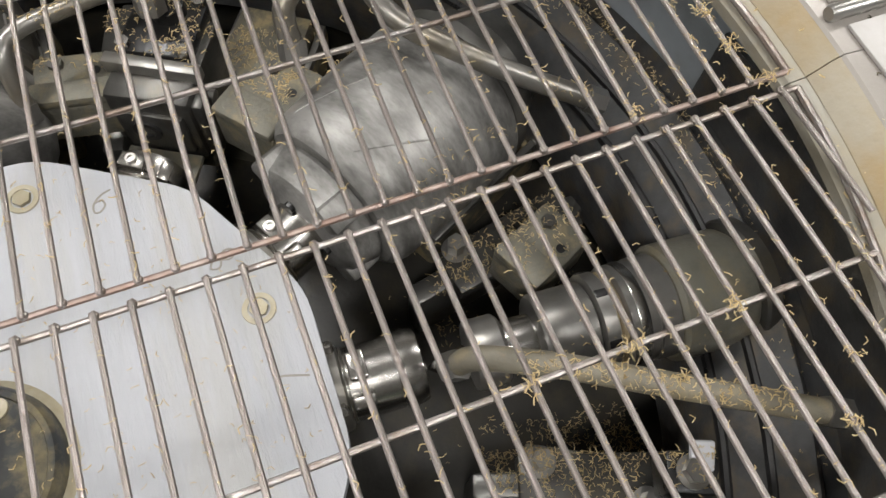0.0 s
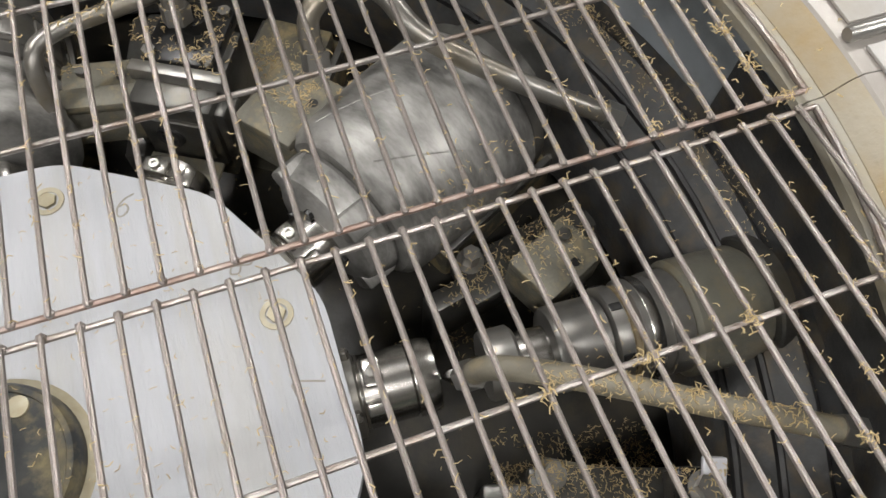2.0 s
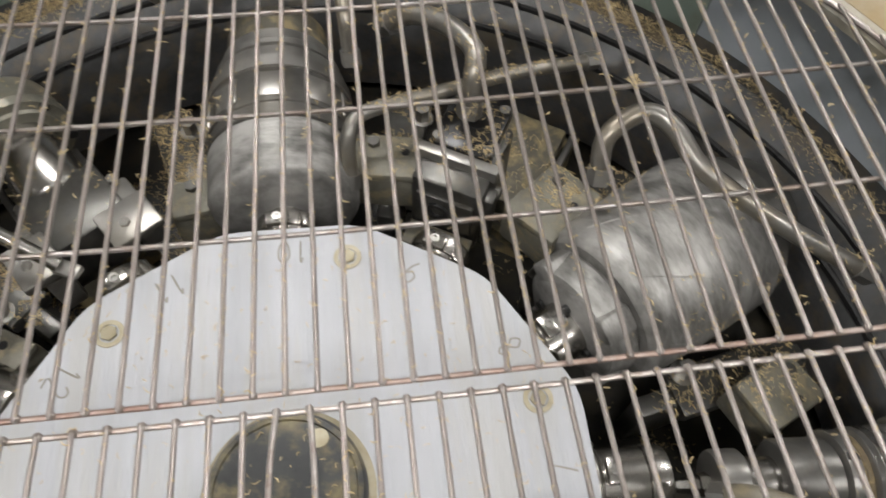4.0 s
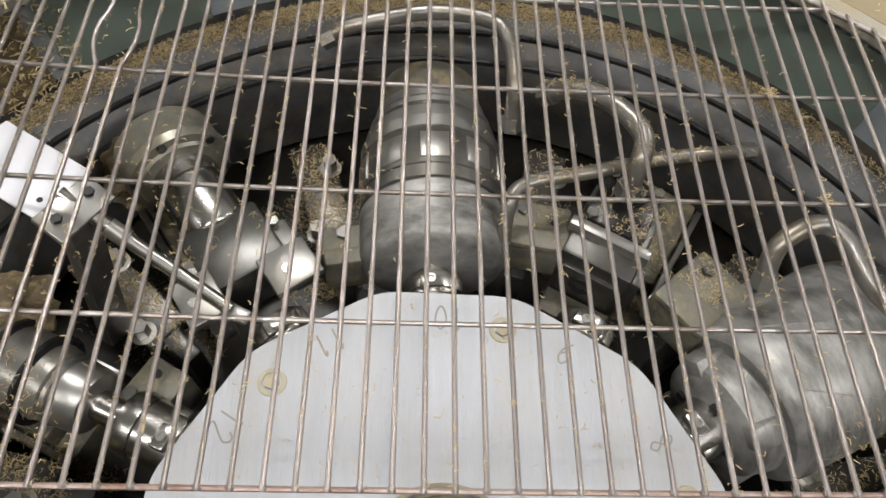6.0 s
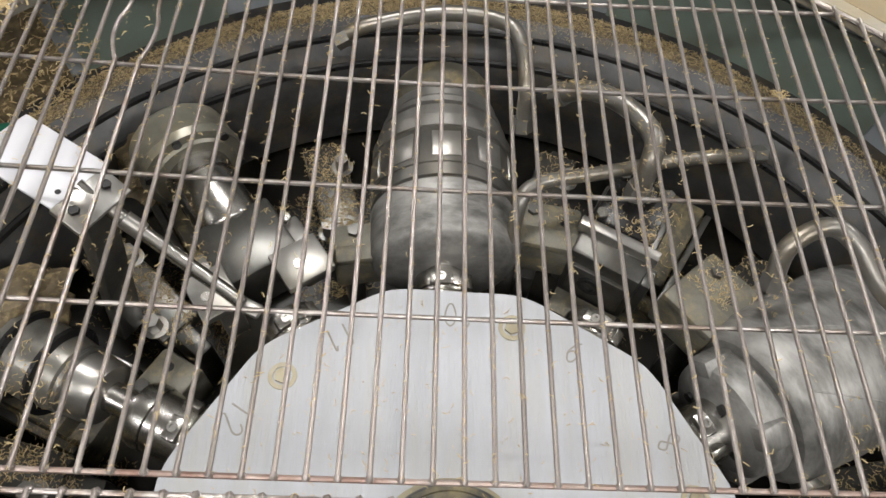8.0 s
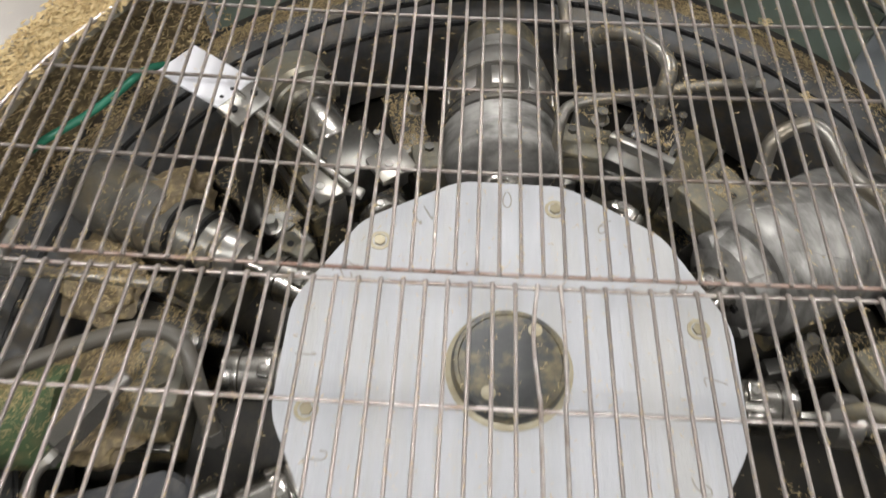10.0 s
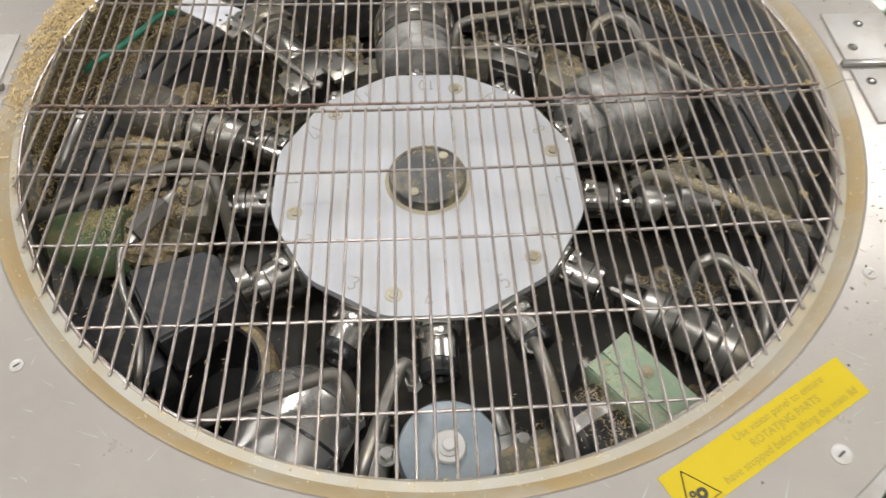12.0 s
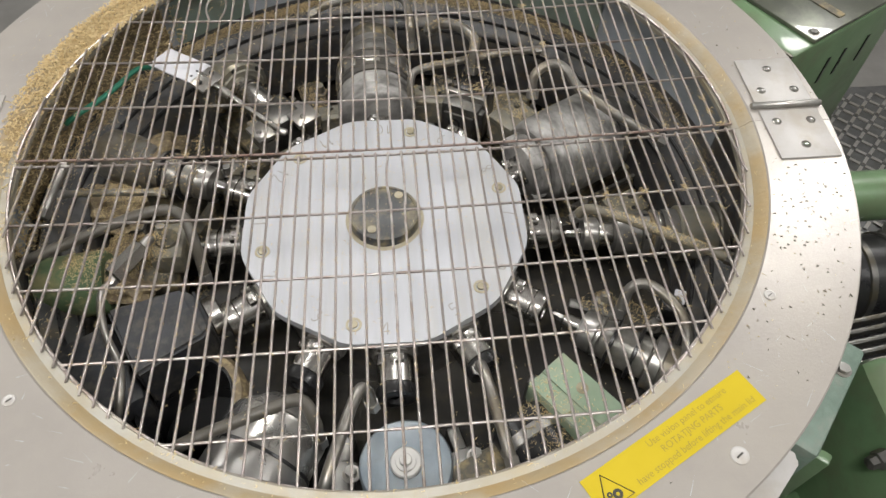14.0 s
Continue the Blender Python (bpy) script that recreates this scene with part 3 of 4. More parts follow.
def build_drill(deg, label, shift=0.0, fat=1.0, rear=0.068):
    h = head("drill_spindle", deg, label, "spindle", group="drill spindles")
    s = shift
    part("drill_bit", lathe([(0.318 + s, 0.001), (0.324 + s, 0.006), (0.345 + s, 0.007)], 6), CHROME, h, "bright drill bit")
    part("neck", lathe([(0.342 + s, 0.011), (0.344 + s, 0.0135), (0.374 + s, 0.0145)], 36), CHROME, h)
    part("nose_collar", lathe([(0.370 + s, 0.018), (0.373 + s, 0.029), (0.376 + s, 0.031), (0.398 + s, 0.033), (0.402 + s, 0.030)], 40), STEEL, h)
    part("bright_ring", lathe([(0.401 + s, 0.030), (0.402 + s, 0.0345), (0.406 + s, 0.0345), (0.407 + s, 0.030)], 40), STEEL, h, "thin bright ring")
    part("black_body", lathe([(0.406 + s, 0.028), (0.410 + s, 0.038 * min(1, fat + 0.1)), (0.434 + s, 0.0425 * min(1, fat + 0.1)), (0.486 + s, 0.0425 * min(1, fat + 0.1)), (0.49 + s, 0.030)], 44), GREYDRUM, h, "oily steel spindle nose")
    for s0 in (0.424, 0.462):
        part("seal_ring", lathe([(s0 + s, 0.040), (s0 + 0.001 + s, 0.0445), (s0 + 0.005 + s, 0.0445), (s0 + 0.006 + s, 0.040)], 40), BLACK, h, "black seal ring")
    part("ring_nut", lathe([(0.489 + s, 0.042), (0.491 + s, 0.0455), (0.507 + s, 0.0455), (0.509 + s, 0.042)], 44), STEEL, h, "worn ring nut")
    part("sleeve", lathe([(0.507 + s, 0.054 * fat), (0.51 + s, 0.058 * fat), (0.538 + s, 0.058 * fat), (0.54 + s, 0.055 * fat)], 48), GREYDRUM, h)
    part("rear_body", lathe([(0.539 + s, rear - 0.006), (0.543 + s, rear), (0.598 + s, rear), (0.602 + s, rear - 0.006)], 48), GREYDRUM, h, "oily steel rear body")


def build_main_drill(deg):
    h = head("drill_spindle", deg, "horizontal drill spindle with stepped collars and a shaving-caked body", "spindle", group="drill spindles")
    part("drill_bit", lathe([(0.312, 0.001), (0.318, 0.006), (0.336, 0.0075), (0.337, 0.010), (0.352, 0.0115)], 6), CHROME, h, "bright drill bit")
    part("nose_collar", lathe([(0.345, 0.016), (0.347, 0.0275), (0.350, 0.029), (0.371, 0.029), (0.374, 0.026)], 44), STEEL, h, "worn grey nose collar")
    part("neck", lathe([(0.372, 0.020), (0.375, 0.0215), (0.402, 0.0215), (0.403, 0.020)], 40), CHROME, h, "polished neck")
    part("black_body", lathe([(0.400, 0.026), (0.402, 0.034), (0.405, 0.036), (0.446, 0.036), (0.448, 0.033)], 44), DARKDRUM, h, "blackened steel spindle nose")
    part("ring_nut", lathe([(0.447, 0.034), (0.449, 0.041), (0.460, 0.041), (0.462, 0.037)], 44), STEEL, h, "shiny ring nut")
    for k in range(6):
        a = radians(60 * k + 15)
        part("nut_slot", box(0.010, 0.007, 0.003, (0.4545, 0.0402 * math.sin(a), 0.0402 * math.cos(a)), 0.0008, rot=Matrix.Rotation(-a, 4, "X")), BLACK, h)
    part("dust_collar", lathe([(0.461, 0.037), (0.463, 0.0395), (0.467, 0.0395), (0.469, 0.037)], 44), CAKE, h, "ring of caked shavings")
    part("sleeve", lathe([(0.468, 0.040), (0.470, 0.043), (0.490, 0.043), (0.4905, 0.0415), (0.4935, 0.0415), (0.494, 0.044), (0.510, 0.044), (0.512, 0.042)], 48), STEEL, h, "polished sleeve")
    part("bright_band", lathe([(0.476, 0.0432), (0.477, 0.0436), (0.484, 0.0436), (0.485, 0.0432)], 48), CHROME, h)
    part("rear_body", lathe([(0.511, 0.046), (0.514, 0.050), (0.572, 0.050), (0.578, 0.046)], 48), GRIME, h, "oily olive-grey rear body")
    part("rear_flange", lathe([(0.577, 0.054), (0.579, 0.056), (0.590, 0.056), (0.592, 0.052)], 48), DARK, h)


def build_valve():
    h = head("valve_block", 61, "dark oily valve block with clamp bar and bolts", "valve block", -0.205)
    h.matrix_basis = station(61, -0.205, 0.036)
    part("block", box(0.10, 0.078, 0.085, (0.335, 0, 0.0), 0.005), DARK, h)
    part("cover", box(0.072, 0.066, 0.016, (0.362, 0.002, 0.047), 0.003), BLACK, h, "black top cover")
    part("clamp_bar", box(0.013, 0.088, 0.016, (0.318, 0, 0.046), 0.002), STEEL, h, "steel clamp bar")
    part("front_plate", box(0.006, 0.062, 0.05, (0.283, 0, 0.0), 0.002), DARK, h)
    part("port", annulus([(0.008, -0.002), (0.008, 0.004), (0.013, 0.004), (0.013, -0.002)], 28), BLACK, h, "round port", m=pose(0.281, 0.006, 0.004, 0, -90, 0))
    part("foot_plate", box(0.03, 0.072, 0.006, (0.266, 0, -0.034), 0.001), PAD, h, "dusty foot plate")
    for x, y in ((0.332, -0.026), (0.332, 0.028), (0.39, 0.026), (0.39, -0.024)):
        part("bolt", hexbolt(0.0065, 0.006), CHROME, h, m=pose(x, y, 0.055))
    part("side_rib", box(0.02, 0.012, 0.07, (0.30, 0.043, 0.0), 0.003), DARK, h)
    part("side_rib", box(0.02, 0.012, 0.07, (0.30, -0.043, 0.0), 0.003), DARK, h)
    part("top_boss", lathe([(0.055, 0.016), (0.066, 0.015), (0.068, 0.012)], 24, axis="Z"), BLACK, h, m=pose(0.375, 0.0, 0.0))
    part("lower_block", box(0.09, 0.066, 0.05, (0.345, 0, -0.062), 0.004), BED, h)
    for y, z in ((0.043, 0.02), (0.043, -0.012), (-0.043, 0.016)):
        part("side_screw", lathe([(0, 0.007), (0.006, 0.007), (0.007, 0.005)], 8, axis="Z"), STEEL, h, m=pose(0.318, y, z, -90 if y > 0 else 90, 0, 0))


def build_pad(x, y, z, sx, sy, deg, h=0.05):
    p = thing("mounting_pad", pose(x, y, z, 0, 0, deg), "flat dusty mounting pad with shavings and drips", "pad", "mounting pads")
    part("pad_block", box(sx, sy, h, (0, 0, -h / 2), 0.005), PAD, p)
    part("step", box(sx * 0.4, sy * 0.96, 0.012, (-sx * 0.32, 0, 0.003), 0.004), PAD, p)
    part("drilled_hole", lathe([(0.0, 0.0045), (0.0006, 0.0045)], 14, axis="Z"), BLACK, p, "dark drilled hole", m=pose(sx * 0.12, -sy * 0.26, 0.0))
    part("cap_screw", hexbolt(0.007, 0.005), DARK, p, m=pose(sx * 0.28, sy * 0.2, 0))


def build_clamp():
    c = thing("rail_clamp", pose(0.486, -0.168, -0.235, 0, 0, -22), "black clamp block with a taped bolt", "clamp")
    part("clamp_block", box(0.11, 0.034, 0.04, (0.03, 0, 0), 0.004), BLACK, c)
    part("bolt", hexbolt(0.010, 0.012, 0.014), STEEL, c, m=pose(-0.004, 0.0, 0.020))
    part("tape", box(0.020, 0.024, 0.006, (0.002, 0.012, 0.026), 0.002, rot=Matrix.Rotation(0.4, 4, "X")), WHITE, c, "scrap of pale tape")
    part("post", box(0.05, 0.028, 0.115, (0.05, 0, -0.0775), 0.003), DARK, c)
    p = thing("splash_plate", pose(0.405, -0.150, -0.285, 6, 4, -28), "oily splash plate strewn with shavings", "plate")
    part("sheet", box(0.10, 0.075, 0.006, (0, 0, 0), 0.002), PAD, p)
    part("foot", box(0.05, 0.03, 0.085, (0, 0, -0.045), 0.003), DARK, p)


def build_shiny_head():
    h = head("tool_head", 121, "tool head with a polished cylinder and grey clamp blocks", "tool head", -0.205)
    h.matrix_basis = station(125.5, -0.188, 0.012)
    part("cylinder", lathe([(0.374, 0.03), (0.376, 0.033), (0.379, 0.035), (0.440, 0.035), (0.441, 0.033), (0.446, 0.033), (0.447, 0.036), (0.468, 0.036), (0.470, 0.034)], 48), CHROME, h, "polished cylinder")
    part("rear_ring", lathe([(0.466, 0.038), (0.468, 0.046), (0.472, 0.048), (0.474, 0.056), (0.484, 0.058), (0.488, 0.056), (0.520, 0.055), (0.526, 0.050)], 48), GRIME, h, "dusty bolted rear ring")
    for k in range(6):
        a = radians(60 * k + 20)
        part("socket_screw", lathe([(0.470, 0.005), (0.4735, 0.005)], 10), BLACK, h, m=pose(0, 0.052 * math.cos(a), 0.052 * math.sin(a)))
    part("front_block", box(0.075, 0.085, 0.07, (0.345, 0.0, -0.005), 0.004), DARK, h)
    part("fork_arm", box(0.075, 0.022, 0.05, (0.318, 0.046, 0.004), 0.003), STEEL, h)
    part("fork_arm", box(0.06, 0.024, 0.045, (0.318, -0.046, 0.004), 0.003), STEEL, h)
    part("tip_plate", box(0.045, 0.050, 0.010, (0.288, -0.034, 0.038), 0.002), STEEL, h, "flat grey tip plate")
    part("tip_plate", box(0.05, 0.040, 0.010, (0.302, 0.052, 0.040), 0.002), STEEL, h, "flat grey tip plate")
    for x, y in ((0.285, -0.03), (0.30, 0.058), (0.345, -0.046), (0.335, 0.046)):
        part("screw", hexbolt(0.0055, 0.006), CHROME, h, m=pose(x, y, 0.040 if x < 0.31 else 0.030))


def build_tag():
    t = thing("label_plate", pose(-0.331, 0.268, -0.036, -8, 6, -29), "blank white label plate on a grey bracket", "label plate")
    part("plate", box(0.088, 0.060, 0.003, (-0.025, 0.004, 0.004), 0.001), WHITE, t)
    part("bracket", box(0.030, 0.058, 0.006, (0.032, 0.0, 0.000), 0.002, rot=Matrix.Rotation(radians(18), 4, "Y")), STEEL, t)
    part("bracket_leg", box(0.016, 0.03, 0.22, (0.030, 0, -0.116), 0.002), DARK, t)
    for y in (-0.017, 0.017):
        part("screw", hexbolt(0.0045, 0.003), BLACK, t, m=pose(0.032, y, 0.004))
    for y in (-0.011, 0.006):
        part("hole", lathe([(0.0, 0.0025), (0.0004, 0.0025)], 14, axis="Z"), BLACK, t, m=pose(0.010, y, 0.0056))
    r = thing("push_rod", pose(0, 0, 0), "bright steel push rod with a flattened end", "rod")
    part("rod", tube([(-0.316, 0.264, -0.034), (-0.190, 0.206, -0.122)], 0.0066, 14), CHROME, r)
    part("collar", tube([(-0.282, 0.2483, -0.0577), (-0.268, 0.2419, -0.0675)], 0.0082, 14), STEEL, r)
    part("flat_end", box(0.026, 0.014, 0.008, (-0.184, 0.203, -0.125), 0.003, rot=Matrix.Rotation(radians(-25), 4, "Z")), STEEL, r)


def line(name, pts, radius, material, label, category, group=""):
    t = thing(name, pose(0, 0, 0), label, category, group)
    part("run", tube(pts, radius, 14), material, t)
    for a, b in ((pts[0], pts[1]), (pts[-1], pts[-2])):
        a, b = Vector(a), Vector(b)
        d = (b - a).normalized()
        part("ferrule", tube([a - d * 0.004, a + d * 0.012], radius * 1.3, 6, smooth=1), STEEL, t)
    return t


def build_lines():
    g = "pipes and hoses in the pit"
    line("coolant_pipe", [(-0.13, 0.515, -0.10), (-0.10, 0.522, -0.085), (-0.02, 0.540, -0.078), (0.045, 0.533, -0.078), (0.066, 0.505, -0.08), (0.070, 0.45, -0.085), (0.072, 0.43, -0.13)], 0.0085, PIPE, "bent grey steel coolant pipe", "pipe", g)
    line("coolant_pipe", [(0.11, 0.47, -0.12), (0.14, 0.45, -0.09), (0.172, 0.42, -0.08), (0.193, 0.385, -0.08), (0.190, 0.360, -0.092), (0.187, 0.350, -0.13)], 0.0105, PIPE, "bent grey steel coolant pipe", "pipe", g)
    line("feed_hose", [(0.062, 0.300, -0.17), (0.064, 0.325, -0.125), (0.082, 0.348, -0.118), (0.15, 0.367, -0.12), (0.24, 0.393, -0.125), (0.335, 0.418, -0.14)], 0.0075, PIPE, "thin grey feed pipe", "pipe", g)
    line("coolant_pipe", [(0.288, 0.235, -0.10), (0.292, 0.255, -0.065), (0.327, 0.271, -0.055), (0.352, 0.256, -0.06), (0.375, 0.215, -0.075), (0.44, 0.17, -0.10), (0.52, 0.13, -0.13)], 0.009, PIPE, "bent dusty coolant pipe over the drum", "pipe", g)
    line("feed_hose", [(0.318, -0.045, -0.115), (0.333, -0.053, -0.085), (0.38, -0.078, -0.078), (0.44, -0.112, -0.08), (0.54, -0.166, -0.09)], 0.0085, DUSTYHOSE, "dark rubber feed hose dusted with shavings", "hose", g)
    line("coolant_pipe", [(0.36, -0.215, -0.15), (0.374, -0.196, -0.105), (0.405, -0.200, -0.098), (0.438, -0.252, -0.10), (0.434, -0.31, -0.12), (0.42, -0.34, -0.2)], 0.0085, PIPE, "bent grey coolant pipe", "pipe", g)
    line("feed_hose", [(0.128, -0.296, -0.14), (0.130, -0.312, -0.105), (0.140, -0.37, -0.10), (0.155, -0.455, -0.11)], 0.0085, PIPE, "dusty grey feed pipe", "pipe", g)
    line("feed_hose", [(-0.03, -0.335, -0.16), (-0.036, -0.33, -0.115), (-0.05, -0.345, -0.10), (-0.09, -0.452, -0.11), (-0.10, -0.48, -0.14)], 0.0085, PIPE, "dusty grey feed pipe", "pipe", g)
    line("feed_hose", [(-0.30, -0.405, -0.12), (-0.278, -0.394, -0.10), (-0.17, -0.357, -0.095), (-0.125, -0.345, -0.098), (-0.108, -0.368, -0.12), (-0.106, -0.38, -0.17)], 0.009, RUBBER, "black rubber feed hose", "hose", g)
    line("feed_hose", [(-0.585, -0.10, -0.10), (-0.54, -0.08, -0.09), (-0.49, -0.056, -0.088), (-0.428, -0.026, -0.086), (-0.365, -0.003, -0.086), (-0.326, -0.012, -0.092), (-0.308, -0.05, -0.12), (-0.302, -0.08, -0.18)], 0.009, RUBBER, "dark rubber feed hose", "hose", g)
    line("braided_hose", [(-0.418, -0.122, -0.105), (-0.430, -0.150, -0.10), (-0.414, -0.212, -0.10), (-0.381, -0.277, -0.105), (-0.382, -0.335, -0.13), (-0.40, -0.36, -0.19)], 0.006, PIPE, "thin grey braided hose", "hose", g)
    line("steel_rod", [(-0.553, 0.077, -0.125), (-0.46, 0.071, -0.12), (-0.374, 0.064, -0.12)], 0.0065, STEEL, "plain dusty steel rod", "rod", g)
    line("earth_cable", [(-0.436, 0.392, -0.12), (-0.456, 0.352, -0.09), (-0.478, 0.308, -0.085), (-0.505, 0.268, -0.085), (-0.545, 0.232, -0.09), (-0.575, 0.225, -0.11)], 0.005, GREENWIRE, "thin green earth cable under the guard", "cable", g)
    line("coolant_pipe", [(-0.572, 0.035, -0.13), (-0.560, 0.08, -0.115), (-0.550, 0.128, -0.11)], 0.0085, STEEL, "short bright pipe end", "pipe", g)


def build_left():
    n = thing("hose_coupling", pose(-0.398, -0.086, -0.100, 0, 0, 57), "bright hexagonal hose coupling", "coupling")
    part("hex_body", lathe([(-0.040, 0.013), (-0.038, 0.016), (0.024, 0.016), (0.026, 0.013)], 6), CHROME, n)
    part("stem", lathe([(0.022, 0.008), (0.046, 0.008), (0.048, 0.006)], 20), STEEL, n)
    b = thing("pipe_bracket", pose(-0.358, -0.030, -0.155), "dusty cast pipe bracket", "bracket")
    part("bracket_body", box(0.055, 0.075, 0.05, (0, 0, 0), 0.008), PAD, b)
    part("boss", lathe([(0.02, 0.02), (0.03, 0.018), (0.03, 0.009)], 28, axis="Z"), BED, b)
    part("bolt", hexbolt(0.008, 0.006), STEEL, b, m=pose(-0.014, 0.026, 0.025))
    m = head("side_motor", 187, "olive dusty motor body with a green end", "motor", -0.20)
    part("motor_body", lathe([(0.36, 0.03), (0.363, 0.036), (0.47, 0.036), (0.475, 0.045)], 40), BED, m)
    part("motor_end", lathe([(0.47, 0.05), (0.476, 0.055), (0.575, 0.055), (0.585, 0.045)], 40), OLIVE, m, "dusty green painted motor end")
    c = head("extraction_hood", 209, "dark charcoal flat-sided extraction hood", "hood", -0.175)
    mouth = bmesh.new()
    for x0, w0, h0, x1, w1, h1 in ((0.330, 0.032, 0.028, 0.345, 0.050, 0.040), (0.345, 0.050, 0.040, 0.455, 0.066, 0.052)):
        near = [mouth.verts.new((x0, y, z)) for y, z in ((-w0, -h0), (w0, -h0), (w0, h0), (-w0, h0))]
        far = [mouth.verts.new((x1, y, z)) for y, z in ((-w1, -h1), (w1, -h1), (w1, h1), (-w1, h1))]
        for j in range(4):
            mouth.faces.new((near[j], near[(j + 1) % 4], far[(j + 1) % 4], far[j]))
        if x0 < 0.34:
            mouth.faces.new(near)
        else:
            mouth.faces.new(far)
    bmesh.ops.remove_doubles(mouth, verts=mouth.verts, dist=0.0005)
    bmesh.ops.bevel(mouth, geom=list(mouth.edges), offset=0.005, segments=3, affect="EDGES")
    part("hood_shell", mouth, BLUEGREY_DARK, c)
    part("hood_box", box(0.105, 0.150, 0.085, (0.512, 0.004, -0.030), 0.005), BLUEGREY_DARK, c, "dark square duct box")
    part("hood_ring", lathe([(0.306, 0.028), (0.309, 0.033), (0.328, 0.033), (0.332, 0.03)], 36), CHROME, c, "bright ring")
    part("stub_pipe", lathe([(0.50, 0.017), (0.503, 0.020), (0.560, 0.020), (0.562, 0.018)], 32), CHROME, c, "bright pipe stub", m=pose(0, 0.088, 0.010))
    k = head("chrome_cylinder", 243, "large polished cylinder tool head", "cylinder", -0.205)
    part("cylinder", lathe([(0.372, 0.068), (0.376, 0.074), (0.382, 0.076), (0.535, 0.078), (0.54, 0.073)], 56), SATIN, k)
    part("cone_front", lathe([(0.335, 0.026), (0.338, 0.034), (0.366, 0.066), (0.372, 0.069)], 56), SATIN, k, "pale grey cone")
    part("seam_ring", lathe([(0.432, 0.0755), (0.433, 0.0785), (0.437, 0.0785), (0.438, 0.0755)], 56), BLACK, k)
    d = thing("duct_mouth", pose(-0.318, -0.285, -0.20, 0, 0, 0), "open black extraction duct with a thin lip", "duct")
    part("duct_wall", annulus([(0.070, -0.15), (0.070, 0.0), (0.074, 0.0), (0.074, -0.15)], 48), BLACK, d)
    part("caked_lip", annulus([(0.0745, -0.05), (0.0745, 0.002), (0.086, 0.000), (0.094, -0.014), (0.094, -0.05)], 28, -1.0, 1.05), CAKE, d, "dust-caked tan lip")
    part("duct_throat", lathe([(-0.15, 0.0705), (-0.145, 0.0705)], 40, axis="Z"), VOID, d)


SATIN = mat("satin_steel", (0.50, 0.49, 0.47), 0.29, 0.85, (0.34, 0.33, 0.31), 14, 0.7, 0.06, 150, 0.1, (0.28, 0.25, 0.18), 12, 0.4)
# Near-black colour that paints the shade inside the duct and the collar bore.
VOID = mat("opening_shade", (0.006, 0.006, 0.006), 0.7)
BLUEGREY_DARK = mat("dark_charcoal", (0.026, 0.028, 0.033), 0.55, 0.0, (0.013, 0.013, 0.013), 16, 0.7, 0.35, 120, 0.12, (0.10, 0.088, 0.065), 40, 0.4)


def build_bottom():
    c = thing("motor_cap", pose(0.013, -0.408, -0.205), "pale blue round motor cap with a white hub", "motor cap")
    part("cap", lathe([(-0.05, 0.069), (-0.006, 0.069), (-0.001, 0.066), (0.0, 0.062), (0.0, 0.03)], 56, axis="Z"), BLUE, c)
    part("hub", lathe([(0.0, 0.023), (0.008, 0.023), (0.010, 0.021), (0.010, 0.015), (0.013, 0.0145), (0.013, 0.009), (0.020, 0.009), (0.021, 0.008)], 40, axis="Z"), HUBWHITE, c, "off-white stepped hub")
    g = thing("junction_box", pose(0.262, -0.352, -0.135, 0, 0, -52), "pale green scuffed junction box with a slot", "box")
    part("box_body", box(0.145, 0.080, 0.05, (0.014, 0, -0.025), 0.006), PALEGREEN, g)
    part("lid_left", box(0.142, 0.020, 0.004, (0.014, -0.028, 0.002), 0.001), PALEGREEN, g)
    part("lid_right", box(0.142, 0.046, 0.004, (0.014, 0.014, 0.002), 0.001), PALEGREEN, g)
    part("screw", hexbolt(0.006, 0.003, 0.009), BRASS, g, m=pose(0.0, 0.014, 0.0042))
    h = head("dark_motor", 297, "glossy black motor body", "motor", -0.19)
    part("motor_shell", lathe([(0.40, 0.03), (0.403, 0.045), (0.41, 0.050), (0.53, 0.050), (0.535, 0.045)], 48), BLACK, h)
    part("bright_band", lathe([(0.43, 0.0503), (0.431, 0.0515), (0.447, 0.0515), (0.448, 0.0503)], 48), STEEL, h)
    r = thing("cross_rail", pose(0.10, -0.42, -0.27, 0, 0, 25), "dusty cast cross rail", "rail")
    part("rail", box(0.26, 0.05, 0.03, (0, 0, 0), 0.004), BED, r)


build_top_drum()
build_twist_drum()
build_main_drill(-4)
build_drill(156, "horizontal drill spindle half buried in shavings", -0.030, 0.8, 0.05)
build_drill(-34.5, "small horizontal drill spindle beside a bent pipe", 0.0, 0.7, 0.036)
build_valve()
build_pad(0.100, 0.335, -0.175, 0.06, 0.075, 80)
build_pad(0.262, 0.255, -0.165, 0.085, 0.065, 40)
build_pad(-0.085, 0.315, -0.19, 0.05, 0.08, 100)
build_pad(0.450, 0.055, -0.215, 0.075, 0.055, 25)
build_pad(-0.27, 0.155, -0.20, 0.05, 0.06, 150)
build_clamp()
build_shiny_head()
build_tag()
build_lines()
build_left()
build_bottom()


